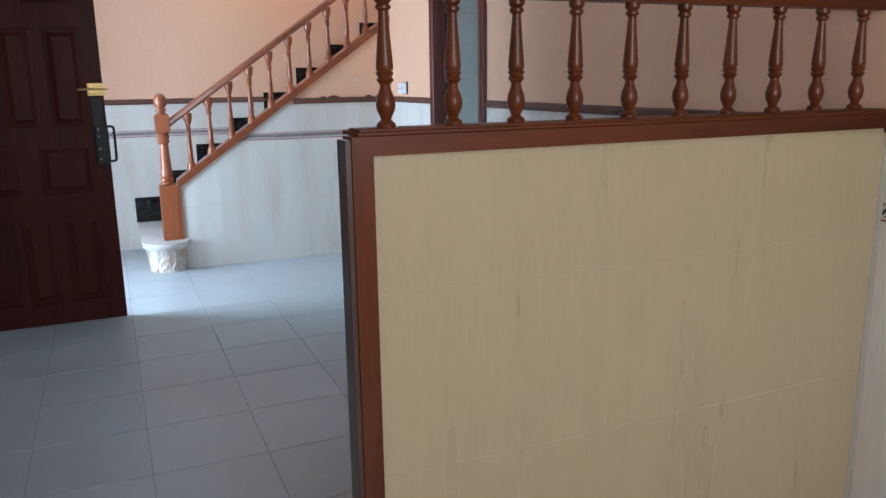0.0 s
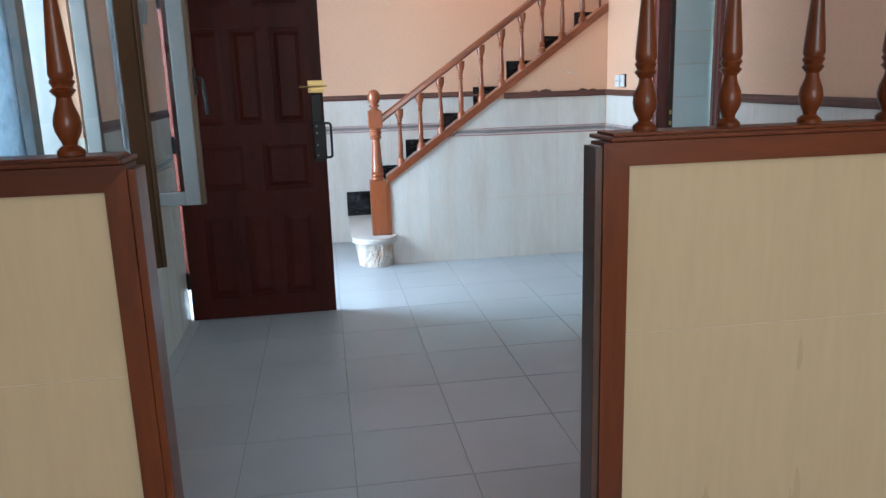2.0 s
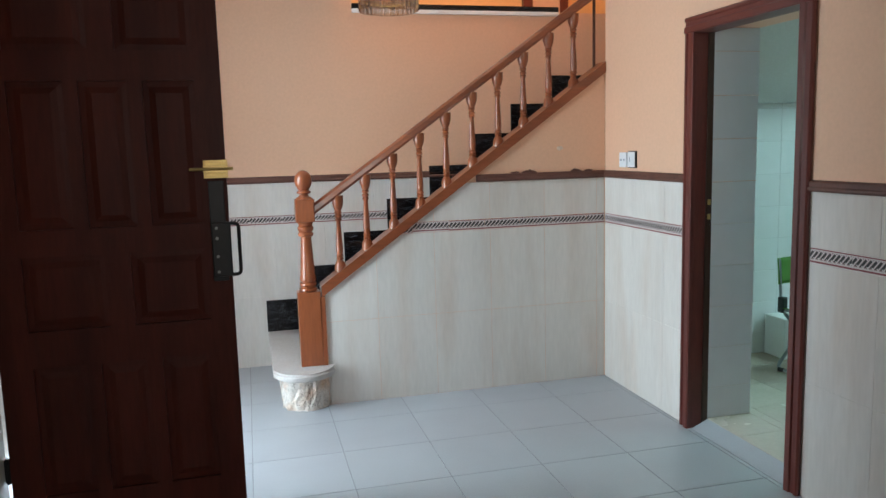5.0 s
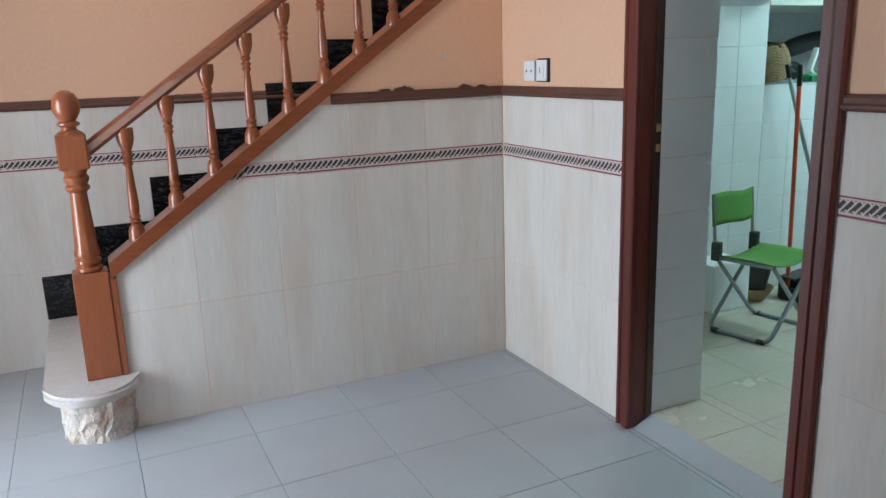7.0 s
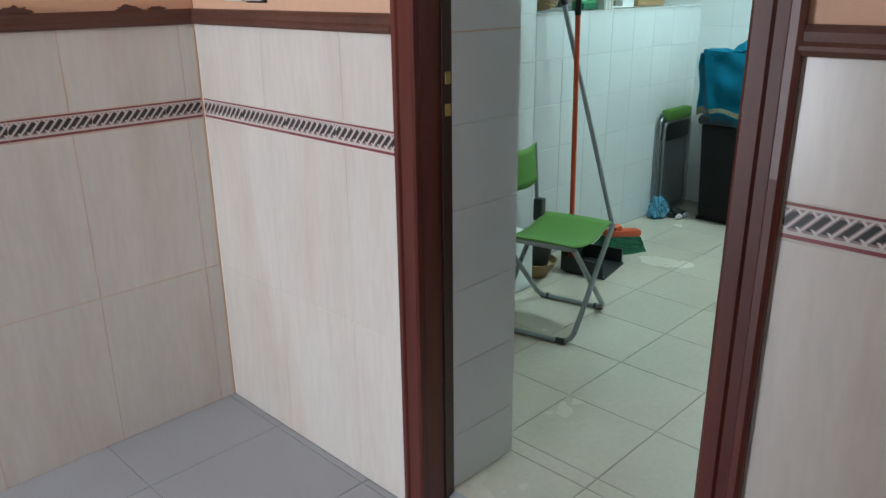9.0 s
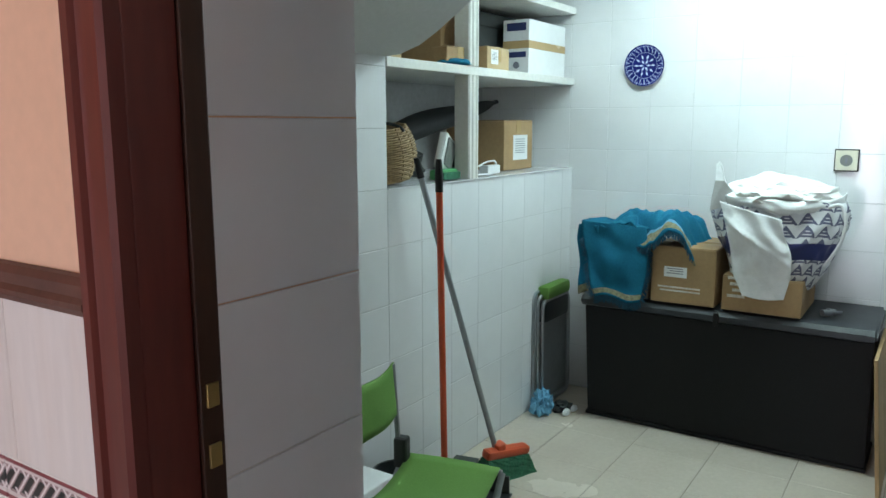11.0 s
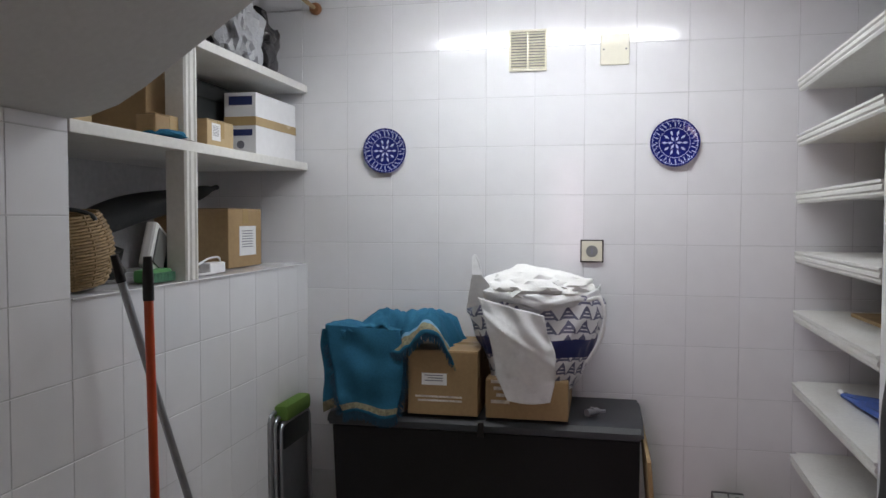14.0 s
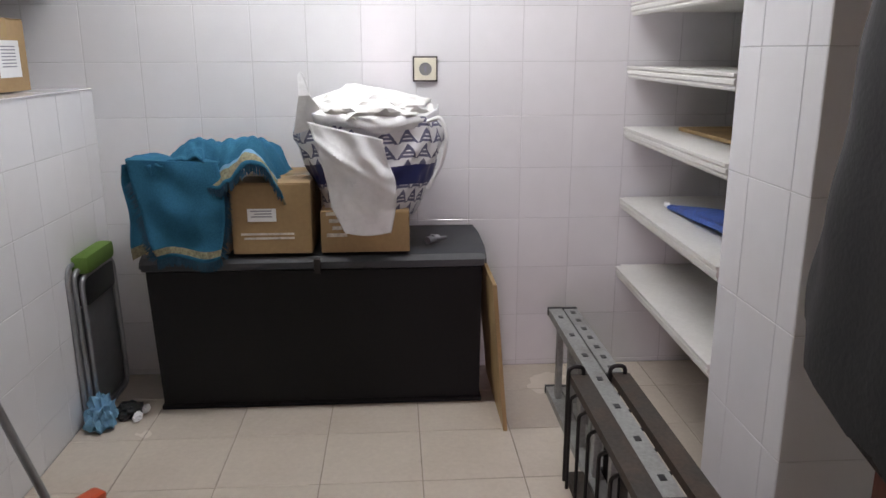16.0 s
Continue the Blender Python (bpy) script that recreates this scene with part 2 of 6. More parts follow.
M = dict(
    peach=material("peach_plaster", (0.74, 0.445, 0.288), 0.62, spread=0.04, scale=0.8, grain=55, bump=0.25, dist=0.0015, coord="World", second=(0.70, 0.44, 0.30), amount=0.4, mscale=0.9),
    orange=material("orange_plaster", (0.80, 0.45, 0.19), 0.6, spread=0.05, scale=1, grain=50, coord="World"),
    white=material("white_ceiling_paint", (0.78, 0.79, 0.80), 0.7, spread=0.025, scale=1.2, grain=60, bump=0.1, coord="World"),
    # greyer than the ceiling white: the soffit's shade is put into its colour
    soffit=material("shaded_white_plaster", (0.60, 0.60, 0.60), 0.75, spread=0.05, scale=2, grain=60, bump=0.15, coord="World"),
    dado=material("streaked_cream_tile", (0.675, 0.63, 0.575), 0.22, spread=0.05, scale=1.6, grain=14, bump=0.02, stretch=(5, 5, 0.8), second=(0.60, 0.50, 0.42), amount=0.6, mscale=1.5, each=0.02, coord="World"),
    panel=material("cream_panel_tile", (0.43, 0.335, 0.198), 0.3, spread=0.035, scale=1.6, grain=14, bump=0.02, stretch=(6, 6, 0.7), second=(0.39, 0.305, 0.18), amount=0.25, mscale=2.4, each=0.02, coord="World"),
    border=border_material(),
    grout=material("pale_grout", (0.70, 0.655, 0.58), 0.9, spread=0.08, bump=0.2, coord="World"),
    grout2=material("grey_grout", (0.55, 0.55, 0.56), 0.9, spread=0.12, bump=0.2, coord="World"),
    wtile=material("white_wall_tile", (0.74, 0.74, 0.76), 0.13, spread=0.02, scale=2, grain=12, bump=0.03, dist=0.003, each=0.02, coord="World"),
    floor1=material("pale_blue_grey_floor_tile", (0.42, 0.435, 0.455), 0.34, spread=0.05, scale=2.2, grain=130, bump=0.06, second=(0.36, 0.365, 0.39), amount=0.5, mscale=1.6, each=0.035, coord="World"),
    fgrout1=material("dark_floor_joint", (0.29, 0.295, 0.31), 0.9, coord="World"),
    floor2=material("cream_floor_tile", (0.60, 0.515, 0.435), 0.24, spread=0.05, scale=2.5, grain=60, bump=0.04, second=(0.50, 0.41, 0.34), amount=0.4, mscale=3, each=0.03, coord="World"),
    fgrout2=material("brown_floor_joint", (0.26, 0.205, 0.17), 0.9, coord="World"),
    doorwood=wood("dark_mahogany", (0.066, 0.0135, 0.008), (0.032, 0.007, 0.0045), 0.48, coat=0.0),
    trim=wood("red_brown_varnish", (0.125, 0.022, 0.014), (0.075, 0.013, 0.009), 0.42, coat=0.12),
    trimx=wood("red_brown_varnish_lengthwise", (0.125, 0.022, 0.014), (0.075, 0.013, 0.009), 0.42, along="Y", coat=0.12),
    darkrail=wood("dull_brown_rail", (0.115, 0.045, 0.03), (0.06, 0.025, 0.02), 0.5, along="X", coat=0.0),
    stairwood=wood("orange_brown_wood", (0.27, 0.072, 0.022), (0.16, 0.038, 0.014), 0.30, coat=0.4),
    stairwoodx=wood("orange_brown_wood_lengthwise", (0.24, 0.062, 0.02), (0.14, 0.034, 0.013), 0.32, along="X", coat=0.4),
    partwood=wood("varnished_pine", (0.112, 0.027, 0.006), (0.036, 0.009, 0.003), 0.32, coat=0.10),
    partwoodx=wood("varnished_pine_lengthwise", (0.108, 0.026, 0.006), (0.034, 0.008, 0.003), 0.38, along="X", coat=0.0),
    endwood=wood("dark_end_board", (0.060, 0.026, 0.014), (0.028, 0.012, 0.008), 0.33, coat=0.2),
    bronze=material("bronze_window_frame", (0.085, 0.05, 0.026), 0.4, metal=0.3, spread=0.1, bump=0.03, coord="World"),
    alu=material("grey_aluminium", (0.20, 0.205, 0.20), 0.5, metal=0.3, spread=0.06, scale=8, grain=80, coord="World"),
    marble=material("black_marble", (0.004, 0.004, 0.005), 0.22, spread=0.3, scale=6, grain=50, bump=0.0, spec=0.3, coord="World"),
    tread=material("dusty_white_marble", (0.55, 0.51, 0.48), 0.45, spread=0.1, scale=5, grain=60, second=(0.40, 0.34, 0.30), amount=0.5, mscale=5, coord="World"),
    rubble=material("broken_plaster", (0.64, 0.58, 0.52), 0.95, spread=0.22, scale=14, grain=70, bump=1.0, dist=0.012, second=(0.58, 0.37, 0.24), amount=0.9, mscale=8, coord="World"),
    brass=material("worn_brass", (0.60, 0.42, 0.16), 0.35, metal=0.9, spread=0.15, coord="World"),
    black=material("black_iron", (0.012, 0.011, 0.011), 0.42, metal=0.4, spread=0.2, coord="World"),
    chest=material("anthracite_plastic", (0.011, 0.011, 0.013), 0.6, spec=0.2, spread=0.1, grain=120, bump=0.15, dist=0.001, coord="World"),
    chestlid=material("grey_plastic_lid", (0.022, 0.026, 0.031), 0.5, spread=0.1, grain=120, bump=0.2, dist=0.001, coord="World"),
    card=material("brown_cardboard", (0.36, 0.215, 0.105), 0.75, spread=0.08, scale=6, grain=60, second=(0.28, 0.16, 0.075), amount=0.5, mscale=4, coord="World"),
    cardk=material("pale_cardboard", (0.48, 0.33, 0.18), 0.75, spread=0.08, scale=6, grain=60, coord="World"),
    tape=material("packing_tape", (0.46, 0.30, 0.15), 0.25, spread=0.05, coord="World"),
    paper=material("white_paper", (0.78, 0.78, 0.79), 0.6, spread=0.03, coord="World"),
    ink=material("grey_print", (0.20, 0.20, 0.24), 0.6, spread=0.05),
    navy=material("navy_print", (0.02, 0.035, 0.13), 0.5, spread=0.1),
    teal=material("teal_towelling", (0.0, 0.125, 0.21), 0.95, spec=0.05, spread=0.22, scale=10, grain=220, bump=0.5, dist=0.002, coord="World"),
    fringe=material("teal_fringe", (0.004, 0.07, 0.12), 0.95, spread=0.3, scale=30, grain=200, coord="World"),
    gold=material("beige_braid", (0.20, 0.18, 0.11), 0.85, spread=0.5, scale=60, grain=160, bump=0.4, coord="World"),
    ltblue=material("pale_blue_braid", (0.10, 0.34, 0.50), 0.85, spread=0.1),
    plastic=material("white_carrier_bag", (0.80, 0.81, 0.82), 0.30, spread=0.05, scale=12, grain=60, bump=0.25, dist=0.004, coord="World"),
    cotton=material("white_cotton", (0.80, 0.80, 0.78), 0.85, spread=0.04, scale=9, grain=140, bump=0.3, dist=0.003, coord="World"),
    china=material("blue_glazed_china", (0.008, 0.014, 0.13), 0.12, spread=0.1),
    chinaw=material("pale_glaze", (0.42, 0.48, 0.72), 0.15, spread=0.15, grain=90),
    plate=material("cream_plastic", (0.66, 0.62, 0.50), 0.35, spread=0.03),
    switchw=material("white_plastic", (0.76, 0.76, 0.76), 0.3, spread=0.02),
    orangep=material("orange_red_paint", (0.62, 0.075, 0.022), 0.32, spread=0.06, coord="World"),
    steel=material("painted_grey_steel", (0.30, 0.32, 0.34), 0.35, metal=0.6, spread=0.08, coord="World"),
    greenf=material("green_canvas", (0.10, 0.25, 0.045), 0.8, spread=0.1, grain=200, bump=0.3, coord="World"),
    greenb=material("green_bristle", (0.01, 0.13, 0.07), 0.8, spread=0.35, scale=60, grain=260, bump=0.8, dist=0.004, stretch=(1, 1, 0.2), coord="World"),
    darkp=material("dark_grey_plastic", (0.022, 0.027, 0.028), 0.4, spread=0.1, coord="World"),
    wicker=material("brown_wicker", (0.30, 0.19, 0.09), 0.7, spread=0.25, scale=20, grain=90, bump=0.3, coord="World"),
    shelf=material("white_painted_shelf", (0.72, 0.71, 0.68), 0.5, spread=0.06, scale=5, grain=70, second=(0.55, 0.52, 0.48), amount=0.4, mscale=5, coord="World"),
    chip=wood("light_wood_board", (0.46, 0.29, 0.14), (0.34, 0.20, 0.09), 0.6, coat=0.0),
    bluefab=material("blue_umbrella_cloth", (0.015, 0.10, 0.38), 0.5, spread=0.2, scale=20, grain=80, bump=0.3, coord="World"),
    bin=material("black_bin_bag", (0.012, 0.012, 0.014), 0.25, spread=0.2, scale=14, grain=50, bump=0.8, dist=0.006, coord="World"),
    greybag=material("grey_polythene", (0.42, 0.43, 0.45), 0.35, spread=0.15, scale=14, grain=50, bump=0.8, dist=0.006, coord="World"),
    jacket=material("black_quilted_cloth", (0.008, 0.010, 0.012), 0.7, spread=0.3, scale=5, grain=120, bump=0.4, coord="World"),
    oldalu=material("dusty_aluminium", (0.36, 0.38, 0.37), 0.5, metal=0.6, spread=0.18, scale=9, grain=90, second=(0.22, 0.2, 0.17), amount=0.5, mscale=8, coord="World"),
    rust=material("brown_painted_iron", (0.055, 0.045, 0.038), 0.6, metal=0.3, spread=0.3, scale=12, grain=90, second=(0.10, 0.055, 0.035), amount=0.6, mscale=9, coord="World"),
    frosted=material("frosted_blue_glass", (0.26, 0.34, 0.41), 0.5, spread=0.45, scale=26, grain=70, bump=0.9, dist=0.004, coord="World"),
    render=material("white_balustrade_paint", (0.72, 0.72, 0.70), 0.7, spread=0.08, coord="World"),
    ground=material("outdoor_paving", (0.42, 0.40, 0.37), 0.9, spread=0.15, scale=1, grain=20, coord="World"),
    lamp=emitter("lit_tube", (0.62, 1.0, 0.97), 88.0),
    glass=glass("clear_glass"),
    lampglass=glass("smoky_glass_rod", (0.80, 0.74, 0.68), 0.08),
    paintw=material("white_gloss_paint", (0.74, 0.75, 0.76), 0.35, spread=0.04, coord="World"),
    curtain=material("white_net_curtain", (0.70, 0.74, 0.77), 0.8, spread=0.1, scale=20, grain=120, bump=0.3, coord="World"),
    copper=material("copper_finial", (0.40, 0.16, 0.07), 0.35, metal=0.5, spread=0.1),
    mould=material("grey_damp_patch", (0.36, 0.38, 0.36), 0.9, spread=0.25, scale=6, grain=30, bump=0.5, dist=0.004, coord="World"),
    green=material("green_plastic", (0.03, 0.30, 0.10), 0.4, spread=0.1),
)

def veins(m, color, scale, stretch, width):
    """Thin broken pale veins over the base colour of a stone."""
    n, k = m.node_tree.nodes, m.node_tree.links
    b = n["Principled BSDF"]
    base = b.inputs["Base Color"].links[0].from_socket
    geo, mp, tex, mr, mx = n.new("ShaderNodeNewGeometry"), n.new("ShaderNodeMapping"), n.new("ShaderNodeTexNoise"), n.new("ShaderNodeMapRange"), n.new("ShaderNodeMix")
    ab, sb_ = n.new("ShaderNodeMath"), n.new("ShaderNodeMath")
    mp.inputs["Scale"].default_value, mp.inputs["Rotation"].default_value = stretch, (0, 0.9, 0)
    tex.inputs["Scale"].default_value, tex.inputs["Detail"].default_value, tex.inputs["Roughness"].default_value = scale, 5, 0.7
    k.new(geo.outputs["Position"], mp.inputs["Vector"])
    k.new(mp.outputs["Vector"], tex.inputs["Vector"])
    sb_.operation, ab.operation = "SUBTRACT", "ABSOLUTE"
    sb_.inputs[1].default_value = 0.5
    k.new(tex.outputs["Fac"], sb_.inputs[0])
    k.new(sb_.outputs[0], ab.inputs[0])
    mr.inputs["From Min"].default_value, mr.inputs["From Max"].default_value = 0.0, width
    mr.inputs["To Min"].default_value, mr.inputs["To Max"].default_value = 0.8, 0.0
    k.new(ab.outputs[0], mr.inputs["Value"])
    mx.data_type = "RGBA"
    mx.inputs["B"].default_value = (*color, 1)
    k.new(base, mx.inputs["A"])
    k.new(mr.outputs["Result"], mx.inputs["Factor"])
    k.new(mx.outputs["Result"], b.inputs["Base Color"])


veins(M["marble"], (0.16, 0.17, 0.19), 11, (1, 1, 4), 0.010)
for key in ("partwood", "partwoodx"):
    M[key].node_tree.nodes["Principled BSDF"].inputs["Specular IOR Level"].default_value = 0.25
M["doorwood"].node_tree.nodes["Principled BSDF"].inputs["Specular IOR Level"].default_value = 0.15
M["frosted"].node_tree.nodes["Principled BSDF"].inputs["Transmission Weight"].default_value = 0.85


# ---- shape helpers ----
def finish(name, bm, mat, parent=None, smooth=False):
    me = bpy.data.meshes.new(name)
    bmesh.ops.recalc_face_normals(bm, faces=bm.faces)
    bm.to_mesh(me)
    bm.free()
    for m in (mat if isinstance(mat, (list, tuple)) else [mat]):
        me.materials.append(M[m] if isinstance(m, str) else m)
    if smooth:
        me.shade_smooth()
        me.set_sharp_from_angle(angle=radians(38))
    ob = new(name, me)
    if parent is not None:
        ob.parent = parent
    return ob


def part(name, bm, mat, parent, label="", smooth=False):
    return tagged(finish(name, bm, mat, parent, smooth), label)


def thing(name, label, category, group=""):
    return tagged(new(name), label, category, group)


def structure(name, bm, mat, label="", smooth=False):
    return tagged(finish(name, bm, mat, None, smooth), label, kind="structure")


def box(bm, x0, x1, y0, y1, z0, z1, bevel=0.0, m=None, mat=0):
    vs = [bm.verts.new((x, y, z)) for z in (z0, z1) for y in (y0, y1) for x in (x0, x1)]
    fs = [bm.faces.new([vs[i] for i in q]) for q in ((0, 2, 3, 1), (4, 5, 7, 6), (0, 1, 5, 4), (2, 6, 7, 3), (0, 4, 6, 2), (1, 3, 7, 5))]
    for f in fs:
        f.material_index = mat
    if bevel:
        es = list({e for f in fs for e in f.edges})
        r = bmesh.ops.bevel(bm, geom=es, offset=bevel, segments=2, affect="EDGES", profile=0.6)
        vs = list({v for f in r["faces"] for v in f.verts} | {v for v in vs if v.is_valid})
    if m is not None:
        bmesh.ops.transform(bm, matrix=m, verts=[v for v in vs if v.is_valid])
    return vs


def boxes(*rows, bevel=0.0):
    bm = bmesh.new()
    for r in rows:
        box(bm, *r, bevel=bevel)
    return bm


def prism(bm, pts, place, d0, d1, mat=0):
    """A flat outline pushed through a depth: place(u, v, d) gives the world point."""
    a = [bm.verts.new(place(u, v, d0)) for u, v in pts]
    b = [bm.verts.new(place(u, v, d1)) for u, v in pts]
    fs = [bm.faces.new(a[::-1]), bm.faces.new(b)]
    for i in range(len(pts)):
        j = (i + 1) % len(pts)
        fs.append(bm.faces.new((a[i], a[j], b[j], b[i])))
    for f in fs:
        f.material_index = mat
    return a + b


def lathe(bm, profile, seg=18, m=None, mat=0):
    """Turns (radius, height) rows round the z axis."""
    rings = []
    for r, z in profile:
        rings.append([bm.verts.new((r * math.cos(2 * math.pi * i / seg), r * math.sin(2 * math.pi * i / seg), z)) for i in range(seg)])
    for a, b in zip(rings, rings[1:]):
        for i in range(seg):
            j = (i + 1) % seg
            bm.faces.new((a[i], a[j], b[j], b[i])).material_index = mat
    bm.faces.new(rings[0][::-1]).material_index = mat
    bm.faces.new(rings[-1]).material_index = mat
    if m is not None:
        bmesh.ops.transform(bm, matrix=m, verts=[v for r in rings for v in r])


def tube(bm, pts, r, seg=8, closed=False):
    """A round tube along a line of points; r a number or one for each point."""
    pts = [Vector(p) for p in pts]
    n = len(pts)
    rings = []
    up = Vector((0, 0, 1))
    for i, p in enumerate(pts):
        a = pts[(i - 1) % n] if closed or i else pts[0]
        b = pts[(i + 1) % n] if closed or i < n - 1 else pts[-1]
        d = (b - a).normalized()
        ref = up if abs(d.dot(up)) < 0.95 else Vector((1, 0, 0))
        if rings:
            ref = last
        s = d.cross(ref).normalized()
        t = s.cross(d).normalized()
        last = t
        rad = r[i] if isinstance(r, (list, tuple)) else r
        rings.append([bm.verts.new(p + (s * math.cos(2 * math.pi * k / seg) + t * math.sin(2 * math.pi * k / seg)) * rad) for k in range(seg)])
    rng = range(n if closed else n - 1)
    for i in rng:
        a, b = rings[i], rings[(i + 1) % n]
        for k in range(seg):
            j = (k + 1) % seg
            bm.faces.new((a[k], a[j], b[j], b[k]))
    if not closed:
        bm.faces.new(rings[0][::-1])
        bm.faces.new(rings[-1])


def rounded(pts, r=0.04, steps=4):
    """Rounds the inner corners of a line of points."""
    pts = [Vector(p) for p in pts]
    out = [pts[0]]
    for a, b, c in zip(pts, pts[1:], pts[2:]):
        d0, d1 = (a - b), (c - b)
        k = min(r, d0.length * 0.45, d1.length * 0.45)
        p, q = b + d0.normalized() * k, b + d1.normalized() * k
        for i in range(steps + 1):
            t = i / steps
            out.append(p.lerp(b, t).lerp(b.lerp(q, t), t))
    out.append(pts[-1])
    return out


def clip(poly, side):
    """Keeps the part of a convex outline where side(p) >= 0."""
    out = []
    for i, p in enumerate(poly):
        q = poly[(i + 1) % len(poly)]
        a, b = side(p), side(q)
        if a >= 0:
            out.append(p)
        if a * b < 0:
            t = a / (a - b)
            out.append((p[0] + (q[0] - p[0]) * t, p[1] + (q[1] - p[1]) * t))
    return out


def inside(region):
    """Half-planes of a convex outline given counter-clockwise."""
    rows = []
    for i, p in enumerate(region):
        q = region[(i + 1) % len(region)]
        rows.append(lambda s, p=p, q=q: (q[0] - p[0]) * (s[1] - p[1]) - (q[1] - p[1]) * (s[0] - p[0]))
    return rows


SHARED = {}


def tiles(parent, m, regions, us, vs, mat, name="tile", gap=0.002, thick=0.006, soft=0.0012):
    """Lays tiles of their own on the plane m (u right, v up, normal out), cut to the outlines in regions."""
    for region in regions:
        sides = inside(region)
        for u0, u1 in zip(us, us[1:]):
            for v0, v1 in zip(vs, vs[1:]):
                cell = [(u0, v0), (u1, v0), (u1, v1), (u0, v1)]
                poly = cell
                for s in sides:
                    poly = clip(poly, s)
                    if len(poly) < 3:
                        break
                if len(poly) < 3:
                    continue
                area2 = abs(sum(p[0] * q[1] - q[0] * p[1] for p, q in zip(poly, poly[1:] + poly[:1])))
                if area2 < 0.0006:
                    continue
                cu, cv = (sum(p[0] for p in poly) / len(poly), sum(p[1] for p in poly) / len(poly))
                key = (name, mat, tuple((round(p[0] - cu, 4), round(p[1] - cv, 4)) for p in poly))
                if key not in SHARED:
                    bm = bmesh.new()
                    pts = []
                    for p in poly:
                        du, dv = p[0] - cu, p[1] - cv
                        su = (abs(du) - gap / 2) / abs(du) if abs(du) > gap else 1
                        sv = (abs(dv) - gap / 2) / abs(dv) if abs(dv) > gap else 1
                        pts.append((du * su, dv * sv))
                    lo = [bm.verts.new((u, v, -thick)) for u, v in pts]
                    mid = [bm.verts.new((u, v, -soft)) for u, v in pts]
                    top = [bm.verts.new((u - math.copysign(min(soft * 1.2, abs(u) * 0.2), u), v - math.copysign(min(soft * 1.2, abs(v) * 0.2), v), 0)) for u, v in pts]
                    bm.faces.new(top)
                    for a, b in ((lo, mid), (mid, top)):
                        for i in range(len(pts)):
                            j = (i + 1) % len(pts)
                            bm.faces.new((a[i], a[j], b[j], b[i]))
                    me = bpy.data.meshes.new(name)
                    bm.to_mesh(me)
                    bm.free()
                    me.materials.append(M[mat])
                    SHARED[key] = me
                ob = new(name, SHARED[key])
                ob.parent = parent
                ob.matrix_basis = m @ Matrix.Translation((cu, cv, 0))


def plane(origin, u, v):
    """The pose of a wall: u runs right, v up, the normal is u x v."""
    u, v = Vector(u).normalized(), Vector(v).normalized()
    w = u.cross(v)
    m = Matrix((u, v, w)).transposed().to_4x4()
    m.translation = origin
    return m


def grid(start, stop, step, anchor):
    k0 = math.floor((start - anchor) / step)
    k1 = math.ceil((stop - anchor) / step)
    return [anchor + k * step for k in range(k0, k1 + 1)]


def rect(u0, u1, v0, v1):
    return [(u0, v0), (u1, v0), (u1, v1), (u0, v1)]


# ---- floors, walls, ceilings ----
FZ = 0.04
floor_1 = structure("floor_1", boxes((XL - 0.25, 2.56, -2.2, YB + 0.15, -0.12, -0.0025)), "fgrout1", "floor of pale blue-grey square tiles with dark joints")
floor_2 = structure("floor_2", boxes((2.56, XF, 3.25, YS, -0.12, FZ - 0.0025)), "fgrout2", "floor of cream ceramic tiles with brown joints")
structure("ground", boxes((-60, XL - 0.25, -60, 60, -0.4, -0.14)), "ground", "paved ground outside the house")

bm = boxes((XL - 0.25, XL, -2.2, 2.25, 0, RAIL0), (XL - 0.25, XL, 2.25, 3.24, 0, 0.90), (XL - 0.25, XL, 3.24, 4.87, 0, RAIL0), (XL - 0.25, XL, 5.75, YB + 0.15, 0, RAIL0))
wall_west = structure("wall_west", bm, "grout", "lower wall under the window, tiled")
structure("wall_west_upper", boxes((XL - 0.25, XL, -2.2, 2.25, RAIL0, CEIL), (XL - 0.25, XL, 2.25, 3.24, 2.08, CEIL), (XL - 0.25, XL, 3.24, 4.87, RAIL0, CEIL),
                                    (XL - 0.25, XL, 4.87, 5.75, 2.15, CEIL), (XL - 0.25, XL, 5.75, YB + 0.15, RAIL0, CEIL)), "peach", "peach painted plaster wall")
wall_back = structure("wall_north", boxes((XL, 3.4, YB, YB + 0.15, 0, RAIL0)), "grout", "tiled lower wall beside the stairs")
structure("wall_north_upper", boxes((XL, 3.4, YB, YB + 0.15, RAIL0, 2.335), (XL, 1.12, YB, YB + 0.15, 2.335, CEIL)), "peach", "peach painted plaster wall beside the stairs")
wall_east = structure("wall_east", boxes((XW, XW2, YD1, YS + 0.9, 0, RAIL0), (XW, XW2, 3.3, YD0, 0, RAIL0), (XW, XW + 0.2, -2.2, 3.3, 0, RAIL0)), "grout", "tiled lower wall with the storeroom doorway")
structure("wall_east_upper", boxes((XW, XW2, YD1, YS, RAIL0, CEIL), (XW, XW2, YD0, YD1, 1.95, CEIL), (XW, XW2, 3.3, YD0, RAIL0, CEIL), (XW, XW + 0.2, -2.2, 3.3, RAIL0, CEIL)), "peach", "peach painted plaster wall")
structure("wall_south", boxes((XL - 0.25, 0.05, -2.35, -2.2, 0, CEIL), (1.95, XW + 0.2, -2.35, -2.2, 0, CEIL), (0.05, 1.95, -2.35, -2.2, 0, 0.95), (0.05, 1.95, -2.35, -2.2, 2.3, CEIL)), "peach", "peach wall with the front window")

